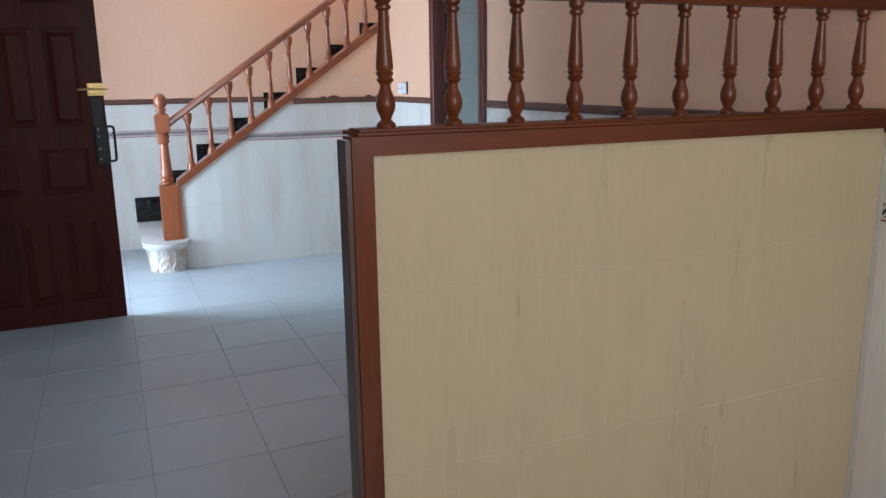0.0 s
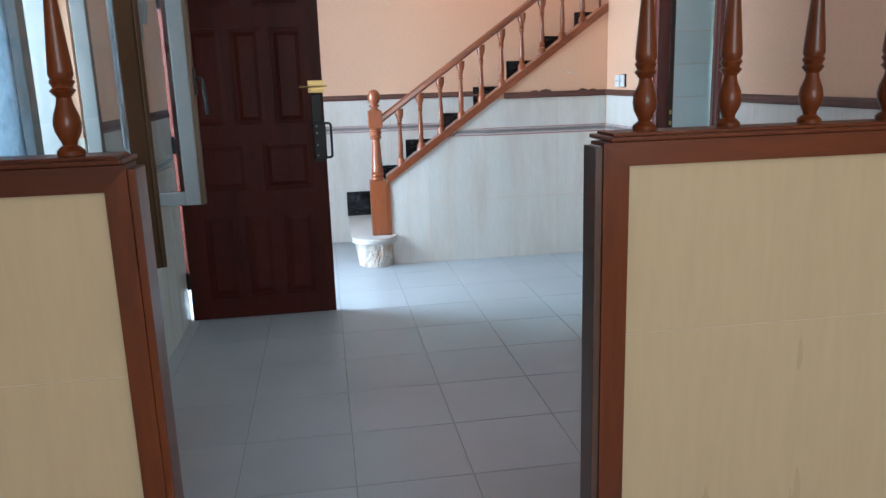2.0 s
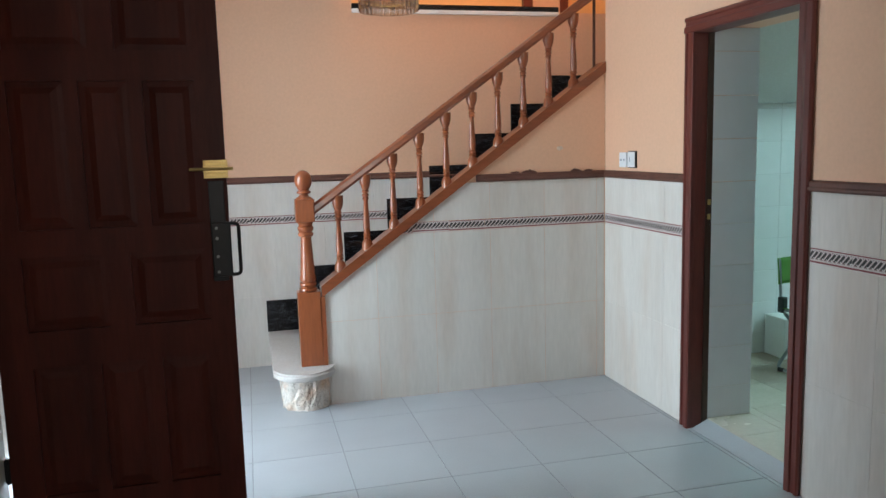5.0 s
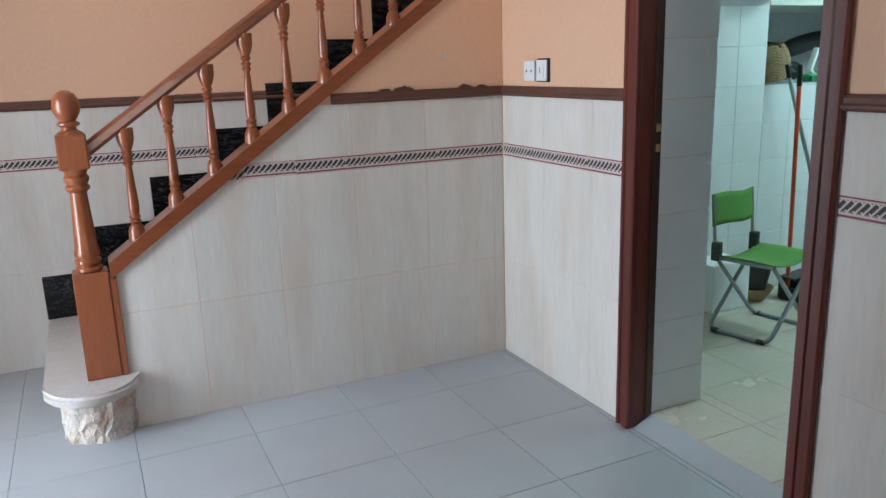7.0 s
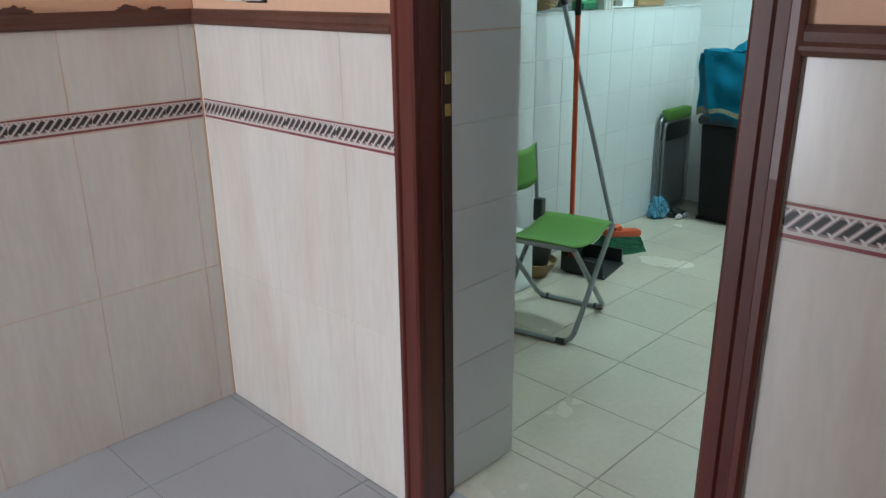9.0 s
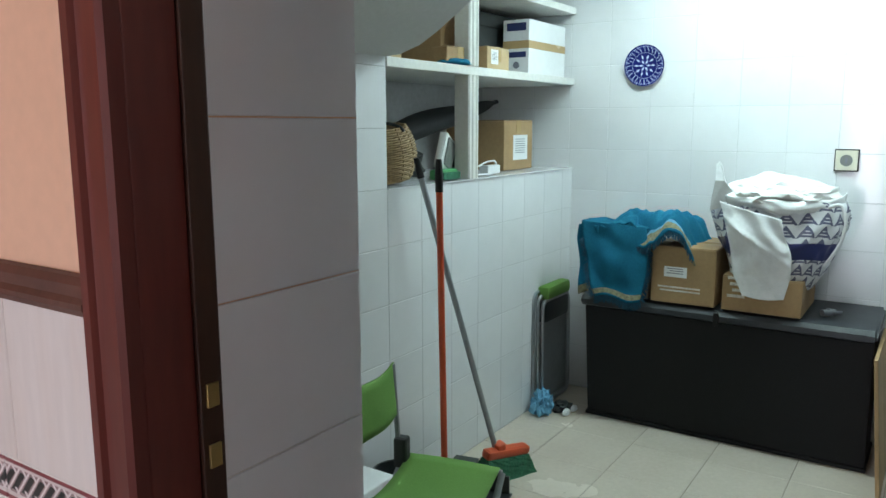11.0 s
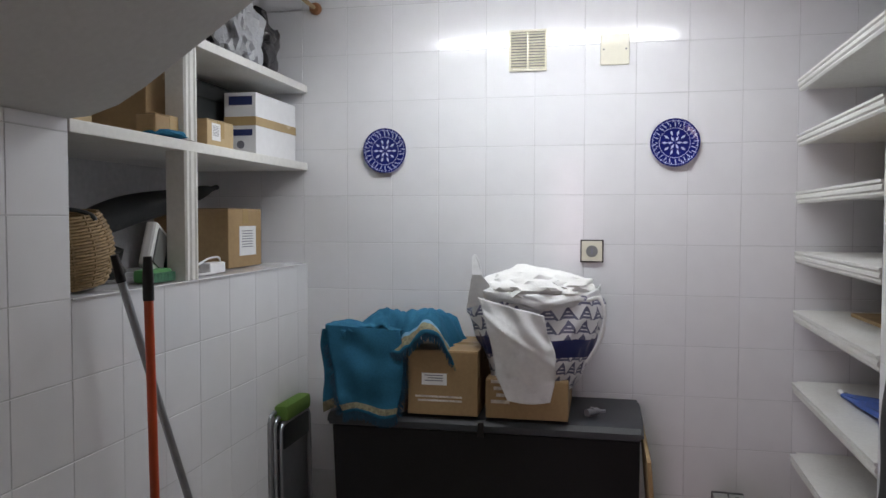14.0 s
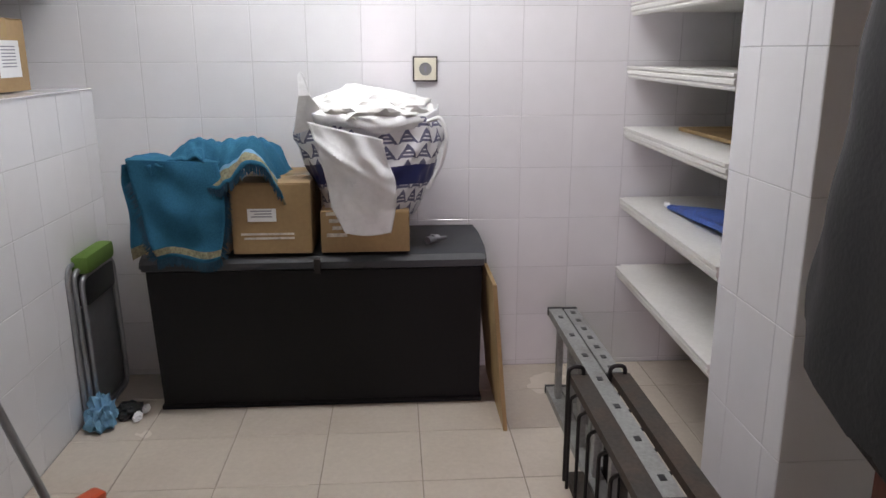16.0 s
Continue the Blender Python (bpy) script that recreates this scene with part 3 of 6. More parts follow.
K, S0 = 0.706, 0.628
bm = bmesh.new()
prism(bm, [(0.775, 0), (XW, 0), (XW, S0 + K * (XW - 0.76)), (0.775, S0 + K * 0.015)], lambda u, v, d: (u, d, v), YS + 0.0025, YS + 0.10)
wall_stair = structure("wall_stair", bm, "peach", "sloping wall under the staircase, tiled below and peach above")

structure("ceiling_1", boxes((XL - 0.25, XW2, -2.35, 6.12, CEIL, CEIL + 0.14), (XL - 0.25, 1.05, 6.12, YB + 0.15, CEIL, CEIL + 0.14)), "white", "flat white painted ceiling")
structure("wall_upper_floor", boxes((0.9, 1.05, 6.12, 8.6, CEIL + 0.14, 4.6), (3.4, 3.55, 6.06, 8.6, 1.2, 4.6), (1.05, 3.4, 5.97, 6.12, CEIL + 0.14, 4.6),
                                    (1.12, 3.4, 8.0, 8.15, 2.3, 4.6)), "orange", "orange plaster walls of the upper landing")
structure("ceiling_2", boxes((0.9, 3.55, 5.97, 6.3, 4.6, 4.7), (0.9, 3.55, 7.1, 8.6, 4.6, 4.7)), "white", "white ceiling over the stairwell")
structure("floor_upper", boxes((1.12, 3.4, YB + 0.151, 8.0, 2.22, 2.36)), "white", "edge of the upper floor slab")
bm = boxes((1.12, XW + 0.1, YB - 0.012, YB + 0.15, 2.337, 2.372), bevel=0.004)
structure("trim", bm, "marble", "black marble edging of the upper floor")
structure("trim", boxes((1.12, XW + 0.1, YB - 0.02, YB + 0.0, 2.31, 2.336), bevel=0.004), "white", "white moulding under the marble edging")

# storeroom shell
wall_far = structure("wall_far", boxes((XF + 0.0015, XF + 0.15, 3.2, 6.6, 0, 2.55)), "grout2", "white tiled end wall of the storeroom")
wall_left = structure("wall_shelves", boxes((XW2, 4.10, YS + 0.0015, YS + 0.10, 0, 1.648), (4.10, XF, YS + 0.0015, 6.5, 0, 1.20 - 0.0015), (3.98, 4.10, YS + 0.1, 6.5, 0, CEIL2), (3.98, XF, 6.5, 6.6, 0, CEIL2)),
                      "grout2", "white tiled low wall with the shelf recess above it")
pillar = structure("pillar", boxes((4.195, 4.60, 3.3, YN - 0.0015, 0, CEIL2)), "grout2", "white tiled pillar beside the shelves")
structure("wall_recess", boxes((XW2, XF, 3.2, 3.3, 0, CEIL2)), "white", "wall behind the shelves and the recess")
bm = bmesh.new()
prism(bm, [(2.475, 0.002), (2.5595, 0.0395), (2.5595, 0.002)], lambda u, v, d: (u, d, v), 4.293, 4.99)
structure("threshold", bm, "floor1", "low sloping blue-grey doorway threshold")
structure("ceiling_3", boxes((XW2, XF, 3.2, 6.6, CEIL2, CEIL2 + 0.12)), "white", "white painted storeroom ceiling")
# faces down, away from the tube; its grey base carries that shade
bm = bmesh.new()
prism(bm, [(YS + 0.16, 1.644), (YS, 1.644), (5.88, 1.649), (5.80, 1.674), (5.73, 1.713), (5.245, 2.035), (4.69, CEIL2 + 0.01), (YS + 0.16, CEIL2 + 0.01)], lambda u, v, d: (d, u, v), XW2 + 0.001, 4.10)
structure("stair_soffit", bm, "soffit", "sloping white plaster underside of the upper stair flight, its shade painted in as grey", smooth=True)


def dado_wall(parent, m, u0, u1, anchor, low=0.0, mat="dado"):
    tiles(parent, m, [rect(u0, u1, low, 0.949)], grid(u0, u1, 0.336, anchor), [0, 0.475, 0.949], mat, gap=0.0016, thick=0.004)
    tiles(parent, m, [rect(u0, u1, 1.009, RAIL0)], grid(u0, u1, 0.336, anchor), [1.009, RAIL0], mat, gap=0.0014, thick=0.004)
    tiles(parent, m, [rect(u0, u1, 0.949, 1.009)], grid(u0, u1, 0.213, anchor), [0.949, 1.009], "border", "border_tile", gap=0.0014, thick=0.004)


def rail(m, u0, u1, name="trim"):
    """A brown half-round dado rail."""
    bm = bmesh.new()
    prof = [(0, RAIL0), (0.012, RAIL0), (0.017, RAIL0 + 0.008), (0.017, RAIL0 + 0.014), (0.012, RAIL0 + 0.020), (0.013, RAIL1 - 0.010), (0.008, RAIL1 - 0.002), (0, RAIL1)]
    prism(bm, prof, lambda a, b, d: m @ Vector((d, b, a + 0.0005)), u0, u1)
    return structure(name, bm, "darkrail", "dull brown wooden dado rail")


P_STAIR = plane((0, YS + 0.0009, 0), (1, 0, 0), (0, 0, 1))
P_EAST = plane((XW - 0.0016, YS, 0), (0, -1, 0), (0, 0, 1))
P_BACK = plane((0, YB - 0.0016, 0), (1, 0, 0), (0, 0, 1))
P_WEST = plane((XL + 0.0016, 0, 0), (0, 1, 0), (0, 0, 1))
P_PART = plane((0, 1.5518, 0), (1, 0, 0), (0, 0, 1))
P_PARTB = plane((0, 1.664, 0), (-1, 0, 0), (0, 0, 1))
rail(P_STAIR, 0.76 + (RAIL1 - S0) / K, XW - 0.004)
rail(P_EAST, 0.0, 0.868)
rail(P_EAST, 1.722, 8.1)
rail(P_BACK, XL, 3.3)
rail(P_WEST, -2.2, 2.25)
rail(P_WEST, 3.24, 4.80)

# ---- doorway to the storeroom ----
frame_1 = tagged(new("door_1"), "red-brown varnished door frame without a leaf", "doorway", kind="structure")


def moulded(bm, a, b, w, place):
    prof = [(0, 0), (0, 0.012), (0.006, 0.018), (0.018, 0.018), (0.022, 0.012), (0.040, 0.013), (0.044, 0.020), (w - 0.006, 0.022), (w, 0.017), (w, 0)]
    prism(bm, prof, place, a, b)


bm = bmesh.new()
moulded(bm, 0, 1.925, 0.075, lambda u, v, d: (XW - v - 0.0045, 5.07 - u, d))
part("frame_post", bm, "trim", frame_1)
bm = bmesh.new()
moulded(bm, 0, 1.925, 0.075, lambda u, v, d: (XW - v - 0.0045, 4.215 + u, d))
part("frame_post", bm, "trim", frame_1)
bm = bmesh.new()
moulded(bm, 4.215, 5.07, 0.075, lambda u, v, d: (XW - v - 0.0045, d, 2.0 - u))
part("frame_head", bm, "trimx", frame_1)
part("lining", boxes((XW - 0.004, 2.528, 4.995, YD1 + 0.01, 0, 1.925), bevel=0.002), "trim", frame_1)
part("door_stop", boxes((2.529, 2.56, 4.991, YD1 + 0.01, 0, 1.925), bevel=0.002), "endwood", frame_1, "dark worn rebate")
part("lining", boxes((XW - 0.004, 2.56, YD0 - 0.01, YD0 + 0.003, 0, 1.925), bevel=0.002), "trim", frame_1)
part("lining", boxes((XW - 0.004, 2.56, YD0, YD1, 1.925, 1.951), bevel=0.002), "trimx", frame_1)
bm = boxes((2.536, 2.552, 4.987, 4.9905, 1.045, 1.072), (2.536, 2.552, 4.987, 4.9905, 1.115, 1.142), bevel=0.001)
part("strike_plate", bm, "brass", frame_1, "worn brass strike plate")

# ---- partition with turned balusters ----
BAL = [(0.010, 0.0), (0.0215, 0.002), (0.022, 0.010), (0.017, 0.015), (0.0115, 0.019), (0.0125, 0.024), (0.020, 0.040), (0.0222, 0.053), (0.020, 0.068), (0.013, 0.086), (0.0115, 0.096), (0.0155, 0.101), (0.0205, 0.107),
       (0.0155, 0.112), (0.017, 0.116), (0.0205, 0.121), (0.0165, 0.126), (0.0195, 0.132), (0.0192, 0.140), (0.0105, 0.248), (0.011, 0.254), (0.017, 0.259), (0.017, 0.265), (0.0125, 0.269), (0.019, 0.276), (0.019, 0.2895)]


def partition(x0, x1, end_x, xs, deep):
    """A half-height wall between x0 and x1 whose free end, with its post, is at end_x."""
    t = thing("partition", "half-height wall of cream tiles framed in varnished pine with a row of turned balusters on top", "partition")
    s = 1 if end_x > x0 + 0.01 else -1
    body = part("core", boxes((x0 + 0.004, x1 - 0.004, 1.553, 1.542 + deep, 0, 1.234)), "grout", t)
    lo, hi = (x0, x1 - 0.037) if s > 0 else (x0 + 0.048, x1)
    tiles(body, P_PART, [rect(lo, hi, 0, 1.237)], grid(lo, hi, 1.7, lo), [0, 0.459, 0.918, 1.237], "panel", gap=0.0004, thick=0.003)
    tiles(body, P_PARTB, [rect(-hi, -lo, 0, 1.237)], grid(-hi, -lo, 0.335, -hi), [0, 0.459, 0.918, 1.237], "panel", gap=0.0012, thick=0.003)
    bm = bmesh.new()
    miter = 0.037 if s > 0 else 0.048
    if s < 0:
        pts = [(x0, 0), (x0 + miter, 0), (x0 + miter, 1.237), (x0, 1.275)]
        top = [(x0, 1.275), (x0 + miter, 1.237), (x1, 1.237), (x1, 1.279), (x0, 1.279)]
    else:
        pts = [(x1 - miter, 0), (x1, 0), (x1, 1.275), (x1 - miter, 1.237)]
        top = [(x0, 1.237), (x1 - miter, 1.237), (x1, 1.275), (x1, 1.279), (x0, 1.279)]
    prism(bm, pts, lambda u, v, d: (u, d, v), 1.538, 1.5535)
    part("post_face", bm, "partwood", t)
    bm = bmesh.new()
    prism(bm, top, lambda u, v, d: (u, d, v), 1.538, 1.553)
    part("front_rail", bm, "partwoodx", t)
    ex = x0 - 0.014 if s < 0 else x1
    bm = boxes((ex, ex + 0.014, 1.542, 1.553 + deep, 0, 1.272), bevel=0.002)
    part("end_board", bm, "endwood" if s < 0 else "partwood", t)
    cx0, cx1 = (x0 + 0.014, x1) if s < 0 else (x0, x1 - 0.006)
    bm = boxes((cx0, cx1, 1.540, 1.656, 1.2795, 1.288), bevel=0.003)
    box(bm, x0, x1, 1.5535, 1.553 + deep, 1.2725, 1.279)
    box(bm, cx0 + (0.012 if s < 0 else 0), cx1 - (0 if s < 0 else 0.012), 1.562, 1.646, 1.287, 1.293, bevel=0.002)
    part("cap", bm, "partwoodx", t)
    for x in xs:
        bm = bmesh.new()
        lathe(bm, BAL, 20, pose(x, 1.61, 1.2905))
        part("baluster", bm, "partwood", t, smooth=True)
    r0, r1 = min(xs) - 0.06, max(xs) + 0.06
    if s < 0:
        r1 = x1
    else:
        r0 = x0
    bm = bmesh.new()
    prism(bm, [(1.585, 1.579), (1.635, 1.579), (1.642, 1.592), (1.640, 1.612), (1.628, 1.622), (1.592, 1.622), (1.580, 1.612), (1.578, 1.592)], lambda u, v, d: (d, u, v), r0, r1)
    part("handrail", bm, "partwoodx", t)
    return t


partition(0.790, XW - 0.006, 0.0, [0.894 + 0.1662 * i for i in range(10)], 0.052)
partition(XL + 0.005, -0.007, 1.0, [-0.107 - 0.1662 * i for i in range(3)], 0.058)

# ---- staircase ----
RX = [(0.472, 0.235, 0.446), (0.715, 0.446, 0.661), (1.004, 0.661, 0.875), (1.306, 0.875, 1.088), (1.608, 1.088, 1.301), (1.907, 1.301, 1.511), (2.206, 1.511, 1.711), (2.515, 1.711, 1.905)]
stairs = thing("staircase", "staircase of black marble steps with an orange-brown turned wooden balustrade", "staircase")


def nose(cx, cy, r, x1, n=10):
    pts = [(cx - r, YB - 0.003)]
    for i in range(n + 1):
        a = math.pi + (math.pi * 0.93) * i / n
        pts.append((cx + r * math.cos(a), cy + r * 0.95 * math.sin(a)))
    return pts + [(x1, YS - 0.012), (x1, YB - 0.003)]


bm = bmesh.new()
prism(bm, nose(0.642, 5.93, 0.170, 0.80), lambda u, v, d: (u, v, d), 0.192, 0.235)
bmesh.ops.bevel(bm, geom=[e for e in bm.edges if abs(e.verts[0].co.z - e.verts[1].co.z) < 1e-5], offset=0.012, segments=3, affect="EDGES")
part("bottom_step", bm, "tread", stairs, "rounded dusty white bottom step", smooth=True)
bm = bmesh.new()
base = nose(0.655, 6.0, 0.135, 0.785, 22)
rs = random.Random(4)
rings = []
for k in range(7):
    z = 0.192 * k / 6
    rings.append([bm.verts.new((x + rs.uniform(-0.007, 0.007), y + rs.uniform(-0.007, 0.007), z)) for x, y in base])
for a, b in zip(rings, rings[1:]):
    for i in range(len(base)):
        j = (i + 1) % len(base)
        bm.faces.new((a[i], a[j], b[j], b[i]))
part("step_base", bm, "rubble", stairs, "broken plaster and tile base of the bottom step")
for i, (x, z0, z1) in enumerate(RX):
    xn = RX[i + 1][0] if i + 1 < len(RX) else 3.35
    if i:
        part("riser", boxes((x, xn + 0.012, 6.045, YB - 0.016, max(z0 - 0.25, 0.001), z0 - 0.0225)), "marble", stairs)
        part("tread", boxes((x - 0.014, xn - 0.001, 6.044, YB - 0.0155, z0 - 0.022, z0), bevel=0.004), "marble", stairs, "black marble tread")
    part("skirting", boxes((x, xn - 0.0015, YB - 0.015, YB - 0.0035, z0 + 0.0005, z1), bevel=0.0015), "marble", stairs, "black marble skirting on the wall, stepped with the treads")

bm = bmesh.new()
SL = lambda x: S0 + K * (x - 0.76)
prism(bm, [(0.758, SL(0.758) - 0.004), (XW - 0.004, SL(XW)), (XW - 0.004, SL(XW) + 0.062), (0.758, SL(0.758) + 0.058)], lambda u, v, d: (u, d, v), YS - 0.016, YS + 0.105)
part("stringer", bm, "stairwoodx", stairs)
bm = boxes((0.752, 0.775, YS - 0.012, YS + 0.10, 0.235, S0 - 0.004), bevel=0.002)
part("edge_strip", bm, "stairwood", stairs)
NX, NY = 0.690, 5.975
bm = bmesh.new()
box(bm, NX - 0.062, NX + 0.062, NY - 0.05, NY + 0.05, 0.236, 0.655, bevel=0.005)
part("newel_base", bm, "stairwood", stairs)
bm = bmesh.new()
lathe(bm, [(0.040, 0.655), (0.047, 0.66), (0.047, 0.672), (0.038, 0.68), (0.046, 0.69), (0.046, 0.70), (0.037, 0.708), (0.044, 0.716), (0.045, 0.728), (0.040, 0.75), (0.030, 0.93), (0.029, 0.955), (0.041, 0.965), (0.043, 0.975), (0.034, 0.985), (0.042, 0.995), (0.044, 1.01), (0.036, 1.02), (0.040, 1.03), (0.046, 1.041)], 24, pose(NX, NY, 0))
part("newel_shaft", bm, "stairwood", stairs, smooth=True)
bm = bmesh.new()
box(bm, NX - 0.051, NX + 0.051, NY - 0.051, NY + 0.051, 1.04, 1.165, bevel=0.006)
part("newel_block", bm, "stairwood", stairs)
bm = bmesh.new()
lathe(bm, [(0.046, 1.164), (0.042, 1.172), (0.028, 1.18), (0.024, 1.19), (0.038, 1.198), (0.038, 1.206), (0.026, 1.213), (0.034, 1.225), (0.044, 1.243), (0.047, 1.26), (0.044, 1.285), (0.034, 1.305), (0.018, 1.318), (0.004, 1.321)], 24, pose(NX, NY, 0))
part("finial", bm, "stairwood", stairs, smooth=True)
HL = lambda x: 1.128 + K * (x - 0.727)
bm = bmesh.new()
for a, b in [((-0.028), (-0.045)), ]:
    prof = [(YS + 0.012, -0.058), (YS + 0.062, -0.058), (YS + 0.070, -0.042), (YS + 0.068, -0.014), (YS + 0.054, 0.0), (YS + 0.022, 0.0), (YS + 0.006, -0.014), (YS + 0.004, -0.042)]
    va = [bm.verts.new((0.735, y, HL(0.735) + z)) for y, z in prof]
    vb = [bm.verts.new((XW - 0.006, y, HL(XW - 0.006) + z)) for y, z in prof]
    bm.faces.new(va[::-1])
    bm.faces.new(vb)
    for i in range(8):
        j = (i + 1) % 8
        bm.faces.new((va[i], va[j], vb[j], vb[i]))
part("handrail", bm, "stairwoodx", stairs)
for i in range(10):
    x = 0.872 + 0.1568 * i
    zb, zt = SL(x) + 0.045, HL(x) - 0.055
    h = zt - zb
    bm = bmesh.new()
    lathe(bm, [(r, zb + z * h) for r, z in [(0.031, 0.0), (0.030, 0.09), (0.024, 0.125), (0.016, 0.15), (0.0215, 0.17), (0.016, 0.19), (0.022, 0.21), (0.016, 0.235), (0.019, 0.26), (0.0195, 0.33), (0.0115, 0.66), (0.019, 0.685), (0.013, 0.705), (0.0205, 0.73), (0.013, 0.755), (0.0205, 0.78), (0.016, 0.80), (0.025, 0.85), (0.031, 0.90), (0.032, 1.0)]], 14, pose(x, YS + 0.037, 0))
    part("baluster", bm, "stairwood", stairs, smooth=True)
bm = bmesh.new()
tube(bm, [(2.44, 6.03, SL(2.44)), (2.44, 6.03, 2.72)], 0.009)
part("pole", bm, "darkrail", stairs)

# ---- front door, standing open ----
door = thing("front_door", "dark mahogany panelled front door standing wide open, with a brass bolt and black lock", "door")
D0, D1, DY = -0.535, 0.318, 4.83
bm = bmesh.new()
W2 = [(D0 + 0.108, D0 + 0.395), (D0 + 0.485, D0 + 0.762)]
W3 = [(D0 + 0.112, D0 + 0.300), (D0 + 0.350, D0 + 0.520), (D0 + 0.572, D0 + 0.758)]
Z0 = 0.008
ROWS = [(0.135, 0.640, W3), (0.780, 1.060, W2), (1.160, 1.700, W3), (1.810, 2.030, W2)]
L0, L1 = W2[0][0], W2[1][1]
box(bm, D0, L0, DY, DY + 0.042, Z0, 2.125)
box(bm, L1, D1, DY, DY + 0.042, Z0, 2.125)
for a, b in zip([Z0] + [q[1] for q in ROWS], [q[0] for q in ROWS] + [2.125]):
    box(bm, L0, L1, DY, DY + 0.042, a, b)
for a, b, ws in ROWS:
    edges = [L0] + [e for w in ws for e in w] + [L1]
    for x0, x1 in zip(edges[::2], edges[1::2]):
        if x1 - x0 > 0.001:
            box(bm, x0, x1, DY, DY + 0.042, a, b)
part("door_frame", bm, "doorwood", door)
for a, b, ws in ROWS:
    for x0, x1 in ws:
        bm = bmesh.new()
        r0 = [bm.verts.new((x, DY + 0.014, z)) for x, z in rect(x0, x1, a, b)]
        r1 = [bm.verts.new((x, DY + 0.012, z)) for x, z in rect(x0 + 0.022, x1 - 0.022, a + 0.022, b - 0.022)]
        r2 = [bm.verts.new((x, DY + 0.004, z)) for x, z in rect(x0 + 0.045, x1 - 0.045, a + 0.045, b - 0.045)]
        for p, q in ((r0, r1), (r1, r2)):
            for i in range(4):
                j = (i + 1) % 4
                bm.faces.new((p[i], p[j], q[j], q[i]))
        bm.faces.new(r2)
        bk = [bm.verts.new((x, DY + 0.035, z)) for x, z in rect(x0, x1, a, b)]
        bm.faces.new(bk)
        for i in range(4):
            j = (i + 1) % 4
            bm.faces.new((r0[i], r0[j], bk[j], bk[i]))
        part("door_panel", bm, "doorwood", door)
bm = boxes((0.235, 0.325, DY - 0.008, DY - 0.0005, 1.33, 1.40), bevel=0.002)
for z in (1.345, 1.385):
    box(bm, 0.24, 0.32, DY - 0.02, DY - 0.006, z - 0.007, z + 0.007, bevel=0.003)
bolt = part("bolt", bm, "brass", door, "worn brass sliding bolt")
bm = bmesh.new()
tube(bm, [(0.185, DY - 0.018, 1.366), (0.345, DY - 0.018, 1.366)], 0.006)
part("bolt_bar", bm, "brass", bolt)
bm = boxes((0.248, 0.305, DY - 0.006, DY - 0.0005, 0.93, 1.32), bevel=0.002)
box(bm, 0.25, 0.322, DY - 0.03, DY - 0.005, 0.95, 1.16, bevel=0.004)
lock = part("lock", bm, "black", door, "black iron lock case")
bm = bmesh.new()
tube(bm, rounded([(0.31, DY - 0.02, 1.155), (0.352, DY - 0.02, 1.155), (0.352, DY - 0.02, 0.955), (0.31, DY - 0.02, 0.955)], 0.02), 0.007)
part("lock_handle", bm, "black", lock)
bm = bmesh.new()
for z in (0.97, 1.03, 1.10, 1.14):
    lathe(bm, [(0.006, 0), (0.006, 0.004)], 10, Matrix.Translation((0.27, DY - 0.034, z)) @ pose(0, 0, 0, 90))
part("screw", bm, "alu", lock)
bm = bmesh.new()
for z in (0.25, 1.06, 1.86):
    tube(bm, [(D0 - 0.012, DY + 0.012, z - 0.05), (D0 - 0.012, DY + 0.012, z + 0.05)], 0.008)
    box(bm, D0 - 0.024, D0 + 0.001, DY + 0.01, DY + 0.013, z - 0.045, z + 0.045)
part("hinge", bm, "black", door)
frame_2 = tagged(new("door_2"), "dark brown frame of the front doorway", "doorway", kind="structure")
for y in (4.875, 5.70):
    part("frame_post", boxes((XL - 0.20, XL - 0.02, y, y + 0.045, 0.0, 2.14), bevel=0.003), "doorwood", frame_2)
part("frame_head", boxes((XL - 0.20, XL - 0.02, 4.875, 5.745, 2.10, 2.145), bevel=0.003), "doorwood", frame_2)

# ---- window ----
window_1 = tagged(new("window_1"), "bronze aluminium window opening onto the terrace", "window", kind="structure")
bm = boxes((XL - 0.14, XL - 0.05, 2.255, 2.30, 0.905, 2.07), (XL - 0.14, XL - 0.05, 3.19, 3.235, 0.905, 2.07), (XL - 0.14, XL - 0.05, 2.30, 3.19, 0.905, 0.95), (XL - 0.14, XL - 0.05, 2.30, 3.19, 2.03, 2.07), (XL - 0.13, XL - 0.06, 2.93, 3.0, 0.95, 2.03), bevel=0.004)
part("window_frame", bm, "alu", window_1)
part("pane", boxes((XL - 0.10, XL - 0.092, 2.30, 2.93, 0.95, 2.03)), "frosted", window_1, "frosted bluish glass")
part("window_sill", boxes((XL - 0.26, XL + 0.012, 2.255, 3.235, 0.86, 0.9045), bevel=0.004), "tread", window_1, "pale stone sill")


